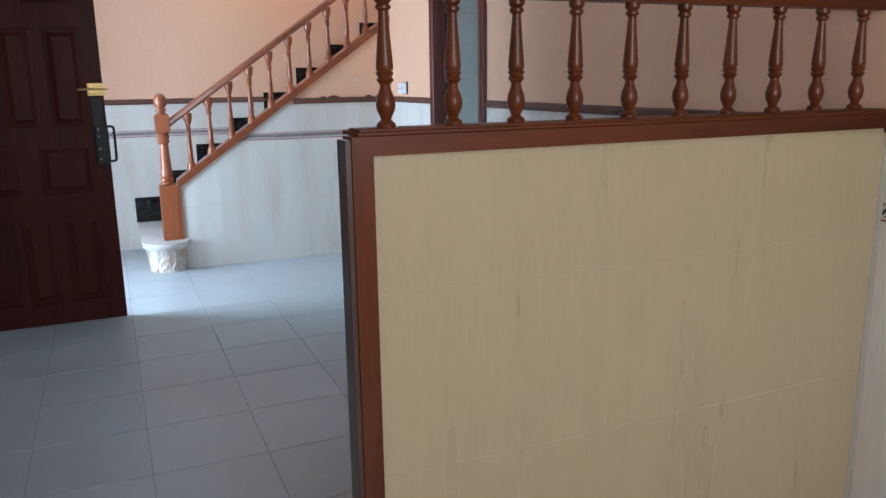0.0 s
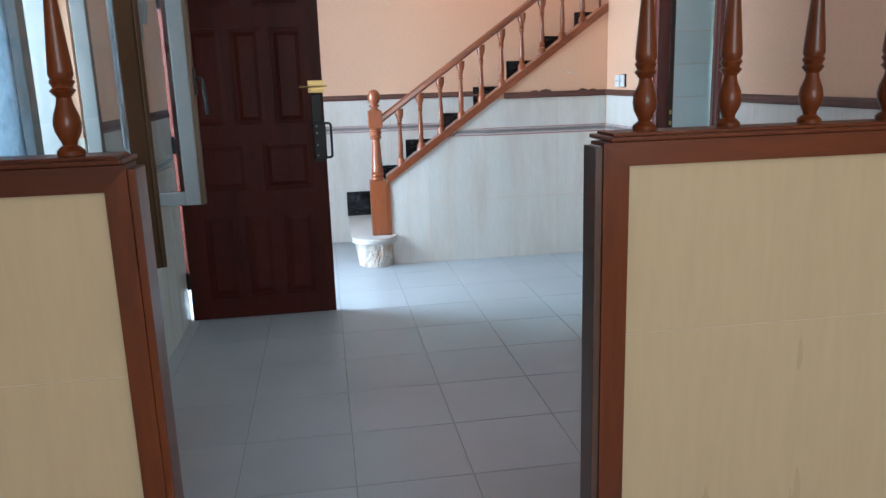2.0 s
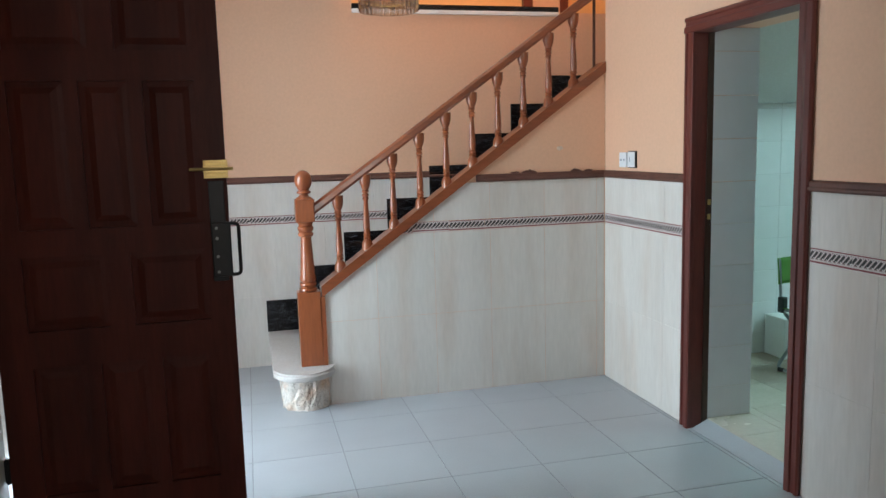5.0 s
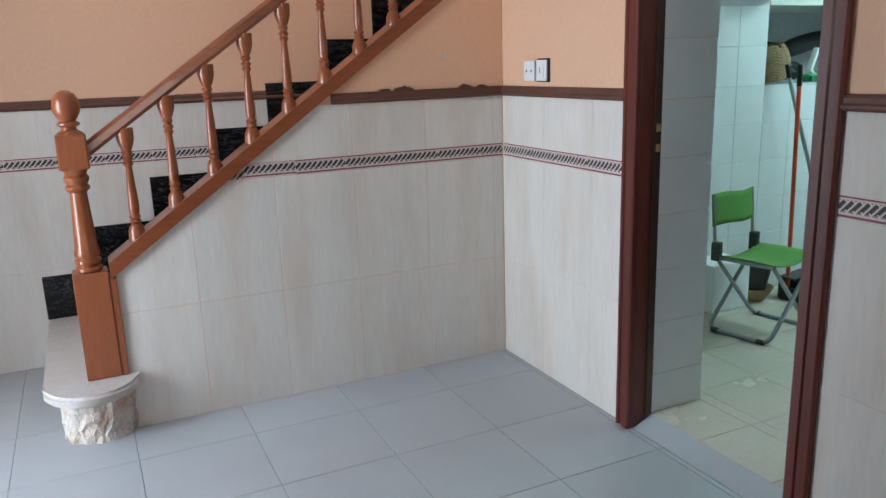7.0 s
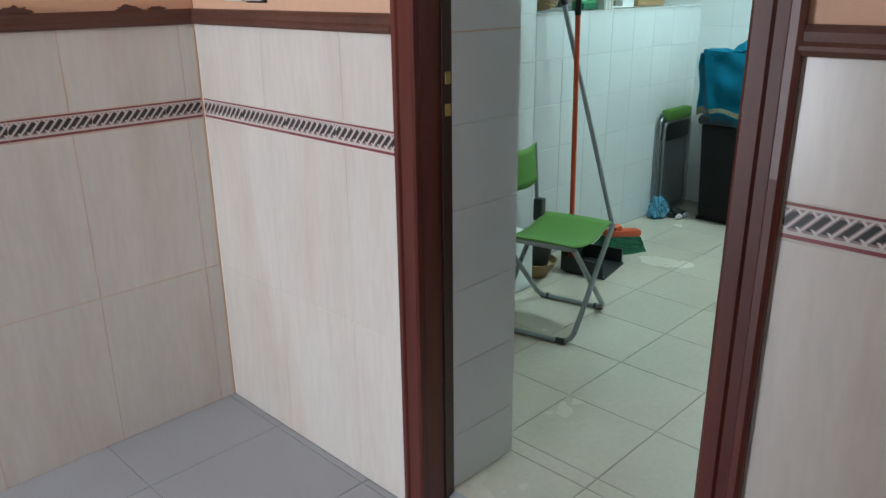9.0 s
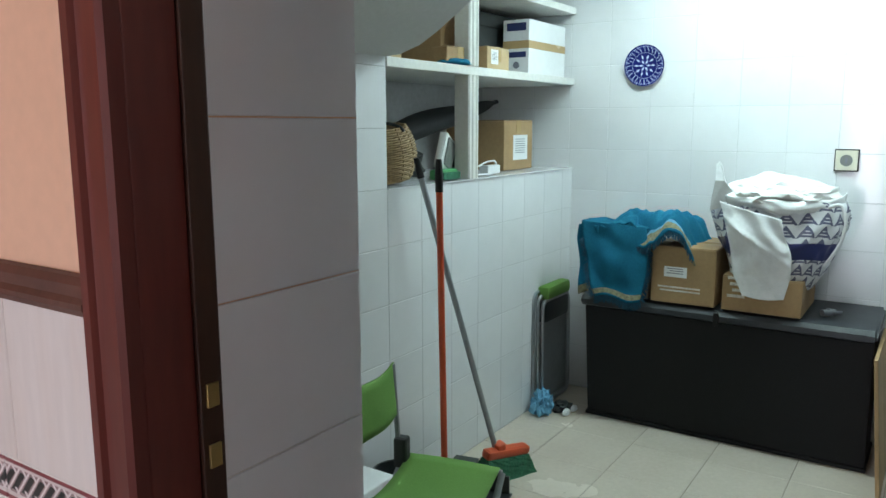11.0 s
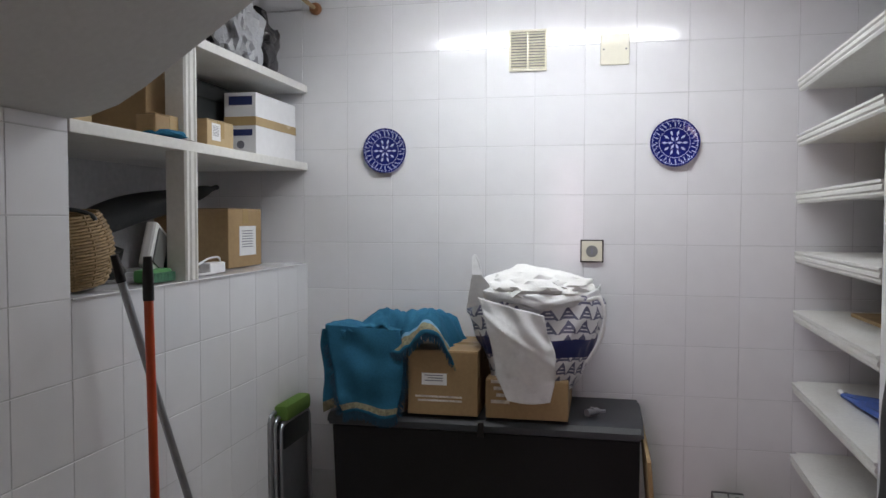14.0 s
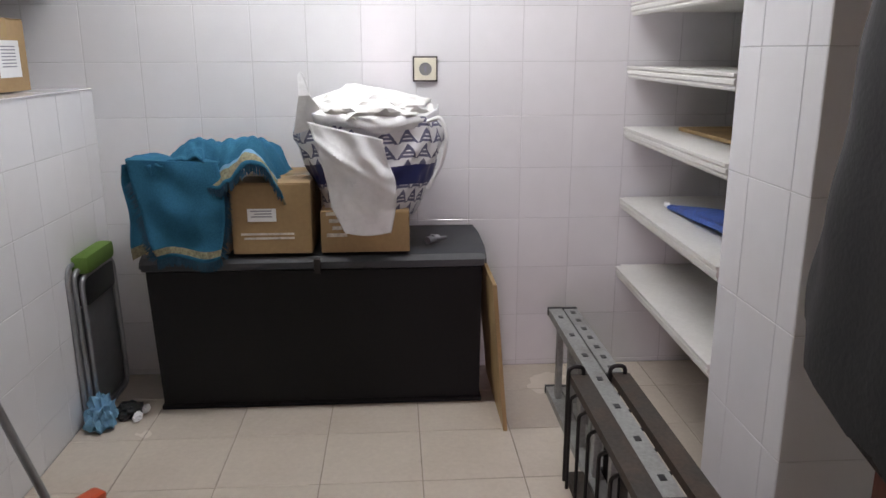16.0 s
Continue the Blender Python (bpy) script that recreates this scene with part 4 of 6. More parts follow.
def casement(y, label, face, width, angle, z0=0.955):
    """A window leaf hinged at the wall at y and turned by angle from square to the wall."""
    c = thing("window_casement", label, "window casement", "open window casements")
    c.matrix_world = pose(XL + 0.016, y, 0, 0, 0, angle)
    z1 = 2.02
    out = [(0, 0.05, z0, z1), (width - 0.055, width, z0, z1), (0.05, width - 0.055, z0, z0 + 0.05), (0.05, width - 0.055, z1 - 0.05, z1)]
    for a, b, e, f in out:
        bm = bmesh.new()
        box(bm, a, b, -0.018, 0.002, e, f, bevel=0.003)
        part("sash", bm, face, c)
        bm = bmesh.new()
        box(bm, a, b, 0.0025, 0.022, e, f, bevel=0.003)
        part("sash", bm, "bronze", c, "bronze outer sash face")
    part("sash_edge", boxes((width + 0.0005, width + 0.016, -0.022, 0.026, z0, z1), bevel=0.003), "bronze", c)
    p = part("pane", boxes((0.045, width - 0.05, -0.001, 0.004, z0 + 0.045, z1 - 0.045)), "glass", c, "clear glass")
    p.visible_shadow = False
    if face == "alu":
        bm = boxes((width + 0.017, width + 0.024, -0.018, 0.006, 1.36, 1.46), bevel=0.003)
        tube(bm, rounded([(width + 0.024, -0.006, 1.42), (width + 0.045, -0.006, 1.42), (width + 0.055, -0.01, 1.29)], 0.02), 0.008)
        part("handle", bm, "black", c, "black casement handle")
    return c


casement(3.235, "open grey aluminium window casement with clear glass, folded into the room", "alu", 0.378, 0)
casement(2.285, "half-open bronze window casement of clear glass, seen from its dark side", "bronze", 0.45, 41, 0.87)

# ---- terrace outside the window ----
terrace = thing("balustrade", "white painted terrace balustrade outside the window", "balustrade")
part("top_rail", boxes((-2.15, -1.95, 1.6, 8.2, 1.22, 1.32), bevel=0.01), "render", terrace)
part("bottom_rail", boxes((-2.15, -1.95, 1.6, 8.2, 0.35, 0.5), bevel=0.01), "render", terrace)
for i in range(32):
    bm = bmesh.new()
    lathe(bm, [(0.05, 0.49), (0.05, 0.55), (0.03, 0.58), (0.062, 0.72), (0.05, 0.85), (0.028, 1.0), (0.026, 1.1), (0.045, 1.16), (0.045, 1.225)], 12, pose(-2.05, 1.75 + i * 0.2, 0))
    part("baluster", bm, "render", terrace, smooth=True)
structure("backdrop", boxes((-2.2, -1.9, -3, 9, -0.14, 0.35)), "render", "white terrace parapet base")


# ---- small fixtures of the hall ----
def switch(name, label, m, w, h, rim, keys, category):
    """A wall plate on the plane m (x right, y up, z out)."""
    t = thing(name, label, category)
    t.matrix_world = m
    if rim:
        part("rim", boxes((-w / 2 - 0.005, w / 2 + 0.005, -h / 2 - 0.005, h / 2 + 0.005, 0.0005, 0.010), bevel=0.002), "black", t, "black surround")
    part("plate", boxes((-w / 2, w / 2, -h / 2, h / 2, 0.0105 if rim else 0.0005, 0.018), bevel=0.003), "switchw" if keys != 9 else "plate", t)
    return t


ms = plane((XW + 0.0002, 5.690, 1.328), (0, -1, 0), (0, 0, 1))
s = switch("wall_socket", "flat white double socket plate above the dado rail", ms, 0.082, 0.082, False, 0, "socket")
for x in (-0.018, 0.018):
    bm = bmesh.new()
    lathe(bm, [(0.006, 0.018), (0.006, 0.0195), (0.003, 0.0195)], 12, Matrix.Translation((x, 0, 0)))
    part("socket_hole", bm, "ink", s)
ms = plane((XW + 0.0002, 5.597, 1.330), (0, -1, 0), (0, 0, 1))
s = switch("light_switch", "white light switch with a grey centre mark above the dado rail", ms, 0.074, 0.084, True, 0, "light switch")
part("rocker", boxes((-0.022, 0.022, -0.030, 0.030, 0.0185, 0.023), bevel=0.002), "switchw", s)
part("rocker", boxes((-0.002, 0.002, -0.012, 0.012, 0.0235, 0.025)), "ink", s, "grey centre mark")


def blot(name, label, m, r, mat, seed, thick=0.002, squash=0.6, n=22, category="damage"):
    rr = random.Random(seed)
    bm = bmesh.new()
    pts = [(r * (0.65 + 0.5 * rr.random()) * math.cos(a), r * squash * (0.6 + 0.6 * rr.random()) * math.sin(a)) for a in [2 * math.pi * i / n for i in range(n)]]
    prism(bm, pts, lambda u, v, d: m @ Vector((u, v, d)), 0.0003, thick)
    return tagged(finish(name, bm, mat), label, category)


blot("plaster_chip", "small dark chip in the peach plaster", plane((2.18, YS + 0.0025, 1.402), (1, 0, 0), (0, 0, 1)), 0.021, "rubble", 3, 0.003)
for i, (x, r) in enumerate([(1.985, 0.045), (1.90, 0.03), (2.28, 0.035), (2.36, 0.025)]):
    blot("plaster_chip", "ragged chipped plaster along the top of the dado rail", plane((x, YS + 0.0025, 1.267), (1, 0, 0), (0, 0, 1)), r, "darkrail", 20 + i, 0.006, 0.35)
blot("damp_patch", "grey flaking damp patch on the peach wall beside the window", plane((XL + 0.0005, 4.22, 1.93), (0, 1, 0), (0, 0, 1)), 0.42, "mould", 7, 0.002, 0.75, 40)
blot("damp_patch", "small grey patch of bare plaster on the upper wall", plane((0.13, YB - 0.0005, 1.83), (1, 0, 0), (0, 0, 1)), 0.07, "mould", 9, 0.002, 0.5, 24)

# ceiling lamp of glass rods
lamp = thing("pendant_lamp", "round pendant lamp ringed with smoky ribbed glass rods", "ceiling lamp")
LX, LY, LZ = 1.135, 5.65, 2.11
bm = bmesh.new()
lathe(bm, [(0.08, LZ + 0.3195), (0.155, LZ + 0.316), (0.155, LZ + 0.29), (0.11, LZ + 0.285)], 32, pose(LX, LY, 0))
part("lamp_top", bm, "brass", lamp, "brass crown", smooth=True)
bm = bmesh.new()
tube(bm, [(LX + 0.132 * math.cos(a), LY + 0.132 * math.sin(a), LZ + 0.05) for a in [2 * math.pi * i / 32 for i in range(32)]], 0.006, closed=True)
part("lamp_ring", bm, "brass", lamp)
bm = bmesh.new()
lathe(bm, [(0.022, LZ + 0.10), (0.045, LZ + 0.16), (0.04, LZ + 0.24), (0.02, LZ + 0.26), (0.02, LZ + 0.29)], 16, pose(LX, LY, 0))
part("bulb", bm, "switchw", lamp, "unlit white bulb", smooth=True)
rod_mesh = None
for i in range(30):
    a = 2 * math.pi * i / 30
    if rod_mesh is None:
        bm = bmesh.new()
        for k in range(3):
            tube(bm, [((k - 1) * 0.008, 0.003 * (k % 2), 0), ((k - 1) * 0.008, 0.003 * (k % 2), 0.315)], 0.006, 6)
        ob = part("glass_rod", bm, "lampglass", lamp, smooth=True)
        rod_mesh = ob.data
    else:
        ob = new("glass_rod", rod_mesh)
        ob.parent = lamp
    ob.matrix_basis = Matrix.Translation((LX + 0.145 * math.cos(a), LY + 0.145 * math.sin(a), LZ)) @ pose(0, 0, 0, 0, 0, math.degrees(a) + 90)
    ob.visible_shadow = False

# door frame on the upper landing
up = tagged(new("door_3"), "dark wooden door frame on the upper landing", "doorway", kind="structure")
for x0, x1 in ((2.72, 2.80), (3.05, 3.12)):
    part("frame_post", boxes((x0, x1, 7.94, 7.995, 2.36, 4.4), bevel=0.003), "trim", up)
part("door_leaf", boxes((2.801, 3.049, 7.96, 7.99, 2.36, 4.4)), "peach", up, "peach painted panel")

# ---- storeroom fixtures ----
tube_lamp = thing("fluorescent_lamp", "lit white fluorescent tube lamp on the storeroom ceiling", "ceiling lamp")
part("housing", boxes((4.96, 5.04, 4.25, 5.56, 2.332, CEIL2), bevel=0.006), "paintw", tube_lamp)
bm = bmesh.new()
tube(bm, [(5.00, 4.31, 2.302), (5.00, 5.50, 2.302)], 0.017, 12)
part("tube", bm, "lamp", tube_lamp, "glowing glass tube", smooth=True)
for y in (4.285, 5.525):
    part("end_cap", boxes((4.979, 5.021, y - 0.022, y + 0.022, 2.283, 2.3315), bevel=0.004), "switchw", tube_lamp)


def wall_plate(y, z, w, h):
    return plane((XF + 0.0003, y, z), (0, -1, 0), (0, 0, 1))


s = switch("wall_socket", "cream wall socket in a dark surround on the white tiles", wall_plate(4.69, 1.266, 0, 0), 0.084, 0.084, True, 9, "socket")
bm = bmesh.new()
lathe(bm, [(0.024, 0.018), (0.024, 0.0215), (0.0195, 0.0215), (0.0195, 0.019), (0.0, 0.019)], 24)
part("socket_well", bm, "alu", s, "grey round socket well")
bm = boxes((-0.004, 0.004, -0.011, 0.011, 0.0192, 0.021))
part("earth_clip", bm, "ink", s)
vent = thing("air_vent", "cream louvred air vent high on the white tiles", "air vent")
vent.matrix_world = wall_plate(4.960, 2.100, 0, 0)
fr = boxes((-0.078, 0.078, -0.085, -0.077, 0.0005, 0.012), (-0.078, 0.078, 0.077, 0.085, 0.0005, 0.012), (-0.078, -0.070, -0.077, 0.077, 0.0005, 0.012), (0.070, 0.078, -0.077, 0.077, 0.0005, 0.012), (-0.004, 0.004, -0.077, 0.077, 0.0005, 0.012))
part("vent_frame", fr, "plate", vent)
part("backing", boxes((-0.070, 0.070, -0.077, 0.077, 0.0004, 0.002)), "ink", vent, "grey dusty backing")
for i in range(13):
    for x0, x1 in ((-0.0698, -0.0042), (0.0042, 0.0698)):
        z = -0.071 + i * 0.0118
        bm = bmesh.new()
        prism(bm, [(0.002, z), (0.010, z - 0.004), (0.010, z - 0.0025), (0.002, z + 0.0055)], lambda u, v, d: (d, v, u), x0, x1)
        part("slat", bm, "plate", vent)
cover = thing("junction_cover", "square cream junction box cover on the white tiles", "cover plate")
cover.matrix_world = wall_plate(4.606, 2.090, 0, 0)
part("plate", boxes((-0.058, 0.058, -0.063, 0.063, 0.0005, 0.010), bevel=0.004), "plate", cover)
for x in (-0.045, 0.045):
    bm = bmesh.new()
    lathe(bm, [(0.004, 0.010), (0.004, 0.012)], 8, Matrix.Translation((x, 0, 0)))
    part("screw", bm, "alu", cover)

for y in (5.577, 4.367):
    p = thing("china_plate", "round blue and white patterned china plate hung on the white tiles", "plate", "plates hung on the wall")
    p.matrix_world = wall_plate(y, 1.693 if y > 5 else 1.706, 0, 0)
    bm = bmesh.new()
    lathe(bm, [(0.055, 0.001), (0.060, 0.003), (0.090, 0.016), (0.0965, 0.020), (0.097, 0.022), (0.094, 0.0225), (0.064, 0.011), (0.058, 0.010), (0.0, 0.010)], 48)
    part("dish", bm, "china", p, smooth=True)
    for r in (0.060, 0.088):
        bm = bmesh.new()
        z = 0.0105 if r < 0.07 else 0.0205
        tube(bm, [(r * math.cos(a), r * math.sin(a), z) for a in [2 * math.pi * i / 48 for i in range(48)]], 0.0009, 4, closed=True)
        part("painted_ring", bm, "chinaw", p)
    bm = bmesh.new()
    rr = random.Random(int(y * 10))
    for i in range(24):
        a = 2 * math.pi * i / 24
        for k in range(3):
            r0, off = 0.064 + 0.008 * k, rr.uniform(-0.05, 0.05)
            pts = [(r0, -0.0012), (r0 + 0.011, -0.0026), (r0 + 0.012, 0.0005), (r0 + 0.003, 0.0015)]
            tw = Matrix.Rotation(a + off + 0.05 * k, 4, "Z")
            prism(bm, pts, lambda u, v, d: tw @ Vector((u, v, 0.0105 + (u - 0.062) * 0.36 + d)), 0.0005, 0.0012)
    for ring, n in ((0.018, 6), (0.040, 10)):
        for i in range(n):
            tw = Matrix.Rotation(2 * math.pi * i / n, 4, "Z")
            prism(bm, [(ring - 0.012, 0), (ring, -0.005), (ring + 0.012, 0), (ring, 0.005)], lambda u, v, d: tw @ Vector((u, v, 0.0101 + d)), 0.0003, 0.0010)
    tagged(part("painted_leaves", bm, "chinaw", p, "pale painted leaf pattern"), kind="stuff")

for y, x0, z in ((5.890, 4.55, 2.318), (4.075, 4.65, 2.352)):
    rod = thing("curtain_rod", "thin pale wooden rod ending in a copper-coloured knob at the wall", "rod")
    bm = bmesh.new()
    tube(bm, [(XF - 0.03, y, z), (x0, y, z + 0.022)], 0.009, 10)
    part("pole", bm, "chip", rod, smooth=True)
    bm = bmesh.new()
    lathe(bm, [(0.016, 0.0), (0.026, 0.006), (0.028, 0.02), (0.022, 0.034), (0.012, 0.038)], 18, Matrix.Translation((XF - 0.004, y, z)) @ pose(0, 0, 0, 0, -90))
    part("knob", bm, "copper", rod, smooth=True)

# ---- shelves ----
sh = thing("recess_shelving", "white painted shelves and uprights set in the tiled recess", "shelves")
part("shelf", boxes((4.101, XF - 0.006, YS - 0.004, 6.49, 1.612, 1.646), bevel=0.003), "shelf", sh)
part("shelf", boxes((4.642, XF - 0.006, YS - 0.004, 6.49, 1.955, 1.987), bevel=0.003), "shelf", sh)
for z0, z1 in ((1.2015, 1.6115), (1.6465, 1.9545)):
    bm = bmesh.new()
    prism(bm, [(4.625, YS + 0.06), (4.625, YS - 0.003), (4.631, YS - 0.009), (4.640, YS - 0.009), (4.645, YS - 0.004), (4.652, YS - 0.004), (4.657, YS - 0.009), (4.670, YS - 0.009), (4.676, YS - 0.004), (4.683, YS - 0.004), (4.688, YS - 0.009), (4.695, YS - 0.009), (4.701, YS - 0.003), (4.701, YS + 0.06)], lambda u, v, d: (u, v, d), z0, z1)
    part("upright", bm, "shelf", sh, "fluted white upright")

NZ = [1.935, 1.724, 1.505, 1.275, 1.045, 0.764, 0.480]
SKEW = Matrix.Translation((4.6, YN, 0)) @ Matrix.Rotation(radians(-1.6), 4, "Z") @ Matrix.Translation((-4.6, -YN - 0.004, 0))
ns = thing("corner_shelving", "deep white painted shelves with moulded front edges between pillar and wall", "shelves")
for z in NZ:
    bm = boxes((4.601, XF - 0.012, 3.34, YN - 0.016, z - 0.032, z - 0.002), bevel=0.002)
    bm.transform(SKEW)
    part("shelf", bm, "shelf", ns)
    bm = bmesh.new()
    prism(bm, [(YN - 0.0155, z - 0.045), (YN + 0.002, z - 0.045), (YN + 0.006, z - 0.038), (YN + 0.004, z - 0.032), (YN + 0.010, z - 0.027), (YN + 0.010, z - 0.017), (YN + 0.005, z - 0.012), (YN + 0.012, z - 0.008), (YN + 0.012, z), (YN - 0.0155, z)], lambda u, v, d: (d, u, v), 4.601, XF - 0.045)
    bm.transform(SKEW)
    part("edge_moulding", bm, "shelf", ns)
bd = thing("wooden_board", "flat brown wooden board lying on a white shelf", "board")
part("board", boxes((4.72, 5.45, 3.42, 3.76, 1.0455, 1.059), bevel=0.003), "chip", bd)
bd = thing("wooden_board", "light wooden board lying on the upper white shelf", "board")
part("board", boxes((4.70, 5.50, 3.48, 3.82, 1.5055, 1.519), bevel=0.003), "chip", bd)
pot = thing("plastic_pot", "small dark green plastic pot standing on a wooden board", "pot")
bm = bmesh.new()
lathe(bm, [(0.026, 1.0595), (0.033, 1.112), (0.036, 1.115), (0.036, 1.121), (0.031, 1.121), (0.026, 1.067), (0.0, 1.067)], 20, pose(5.02, 3.52, 0))
part("pot_body", bm, "greenb", pot, smooth=True)

umb = thing("umbrella", "folded bright blue umbrella lying on a white shelf", "umbrella")
bm = bmesh.new()
n, seg = 14, 18
rings = []
for i in range(n + 1):
    t = i / n
    x, y = 5.36 - 0.60 * t, 3.80 - 0.07 * t
    r = 0.012 + 0.034 * math.sin(min(1, t * 1.25) * math.pi / 2) ** 1.2
    rings.append([bm.verts.new((x, y + r * (1 + 0.16 * math.cos(7 * (2 * math.pi * k / seg) + t * 5)) * math.cos(2 * math.pi * k / seg) * 1.25, 0.7645 + r * 0.82 + r * 0.8 * math.sin(2 * math.pi * k / seg))) for k in range(seg)])
for a, b in zip(rings, rings[1:]):
    for k in range(seg):
        bm.faces.new((a[k], a[(k + 1) % seg], b[(k + 1) % seg], b[k]))
bm.faces.new(rings[0][::-1])
bm.faces.new(rings[-1])
part("canopy", bm, "bluefab", umb, smooth=True)
bm = bmesh.new()
tube(bm, [(5.40, 3.803, 0.778), (5.352, 3.80, 0.778)], 0.011, 10)
part("tip", bm, "switchw", umb, "white plastic tip")

ms = plane((4.512, YN + 0.0005, 1.517), (-1, 0, 0), (0, 0, 1))
s = switch("light_switch", "white light switch in a dark surround on the tiled pillar", ms, 0.070, 0.115, True, 0, "light switch")
part("rocker", boxes((-0.012, 0.012, -0.035, -0.008, 0.0185, 0.024), bevel=0.003), "switchw", s)
part("rocker", boxes((-0.010, 0.010, 0.012, 0.032, 0.0185, 0.020), bevel=0.001), "switchw", s)


# ---- cartons ----
def carton(x0, x1, y0, y1, z0, z1, label, mat="card", note=None, lines=None, tape=True, turn=0):
    """A closed carton; note = (y0, y1, z0, z1) of a paper label on the face towards -x; lines the same for print."""
    t = thing("cardboard_box", label, "cardboard box")
    cx, cy = (x0 + x1) / 2, (y0 + y1) / 2
    t.matrix_world = pose(cx, cy, 0, 0, 0, turn)
    x0, x1, y0, y1 = x0 - cx, x1 - cx, y0 - cy, y1 - cy
    bm = boxes((x0, x1, y0, y1, z0, z1 - 0.004), bevel=0.004)
    part("carton", bm, mat, t)
    m = (x0 + x1) / 2
    part("flap", boxes((x0 + 0.001, m - 0.001, y0 + 0.001, y1 - 0.001, z1 - 0.0035, z1), bevel=0.001), mat, t)
    part("flap", boxes((m + 0.001, x1 - 0.001, y0 + 0.001, y1 - 0.001, z1 - 0.0035, z1), bevel=0.001), mat, t)
    if tape:
        part("tape", boxes((m - 0.024, m + 0.024, y0 - 0.0008, y1 + 0.0008, z1 - 0.0005, z1 + 0.0006), (m - 0.024, m + 0.024, y0 - 0.0008, y0 - 0.0001, z1 - 0.06, z1 - 0.0006)), "tape", t)
    if note:
        a, b, c, d = note[0] - cy, note[1] - cy, note[2], note[3]
        lab = part("paper_label", boxes((x0 - 0.0012, x0 - 0.0003, a, b, c, d)), "paper", t, "white paper label")
        h = (d - c)
        bm = boxes(*[(x0 - 0.0020, x0 - 0.0013, a + (b - a) * 0.15, a + (b - a) * (0.88 - 0.13 * (i % 2)), d - h * (0.22 + 0.22 * i), d - h * (0.14 + 0.22 * i)) for i in range(3)])
        part("print", bm, "ink", lab)
    if lines:
        a, b, c, d, k = lines
        bm = boxes(*[(x0 - 0.0009, x0 - 0.0002, a - cy, b - cy - 0.01 * (i % 3), d - (d - c) * (i + 0.5) / k, d - (d - c) * i / k) for i in range(k)])
        part("print", bm, "rubble", t, "faded print")
    return t


def carton_f(x0, x1, y0, y1, z0, z1, label, mat="card", note=None):
    """The same with its paper label on the face towards -y."""
    t = carton(x0, x1, y0, y1, z0, z1, label, mat, tape=True)
    if note:
        cx, cy = (x0 + x1) / 2, (y0 + y1) / 2
        a, b, c, d = note
        lab = part("paper_label", boxes((a - cx, b - cx, y0 - cy - 0.0014, y0 - cy - 0.0005, c, d)), "paper", t, "white paper label")
        h = d - c
        part("print", boxes(*[(a - cx + (b - a) * 0.15, a - cx + (b - a) * 0.8, y0 - cy - 0.0021, y0 - cy - 0.0015, d - h * (0.18 + 0.09 * i), d - h * (0.15 + 0.09 * i)) for i in range(7)]), "ink", lab)
    return t


CZ = 0.656
carton(5.235, 5.60, 5.100, 5.370, CZ, 0.902, "brown cardboard box with a small white label, on the storage chest", note=(5.218, 5.315, 0.770, 0.815), lines=(5.16, 5.34, 0.70, 0.73, 2))
carton(5.245, 5.58, 5.385, 5.67, CZ, 0.885, "brown cardboard box half hidden under the blue towel", tape=False)
carton(5.235, 5.60, 4.765, 5.070, CZ, 0.802, "low brown cardboard box under the white carrier bag", lines=(4.98, 5.05, 0.70, 0.80, 4))
carton_f(5.146, 5.435, 6.06, 6.38, 1.2045, 1.438, "brown cardboard box with a large white label on the tiled ledge", note=(5.235, 5.38, 1.25, 1.368))
carton(4.11, 4.30, 6.02, 6.40, 1.647, 1.80, "pale cardboard box with torn corners on the shelf", mat="cardk")
carton_f(4.57, 4.80, 6.03, 6.40, 1.647, 1.905, "tall brown cardboard box with a white label on the shelf", note=(4.685, 4.745, 1.81, 1.875))
carton_f(4.50, 4.70, 5.955, 6.022, 1.647, 1.715, "small brown cardboard box in front of a taller one")
carton_f(4.84, 5.03, 5.975, 6.10, 1.647, 1.742, "pale cardboard box with two stickers on the shelf", mat="cardk", note=(4.87, 4.93, 1.67, 1.73))
blk = thing("black_case", "black case standing at the back of the shelf", "case")
part("case_body", boxes((4.86, 5.45, 6.16, 6.44, 1.647, 1.93), bevel=0.012), "darkp", blk)
part("lid_seam", boxes((4.858, 5.452, 6.158, 6.442, 1.86, 1.866)), "black", blk)
wb = thing("archive_box", "white archive box banded with brown tape on the shelf", "box")
part("box_body", boxes((5.236, 5.63, 5.985, 6.12, 1.647, 1.895), bevel=0.003), "paper", wb)
part("tape", boxes((5.235, 5.631, 5.984, 6.121, 1.765, 1.80)), "tape", wb, "brown packing tape")
for za, zb in ((1.845, 1.88), (1.725, 1.75)):
    part("print", boxes((5.2345, 5.2355, 6.0, 6.10, za, zb)), "navy", wb, "dark printed label")
bm = bmesh.new()
lathe(bm, [(0.016, 0), (0.016, 0.0015), (0.009, 0.0015), (0.009, 0.0005)], 20, Matrix.Translation((5.2355, 6.05, 1.69)) @ pose(0, 0, 0, 0, -90))
part("finger_ring", bm, "ink", wb)


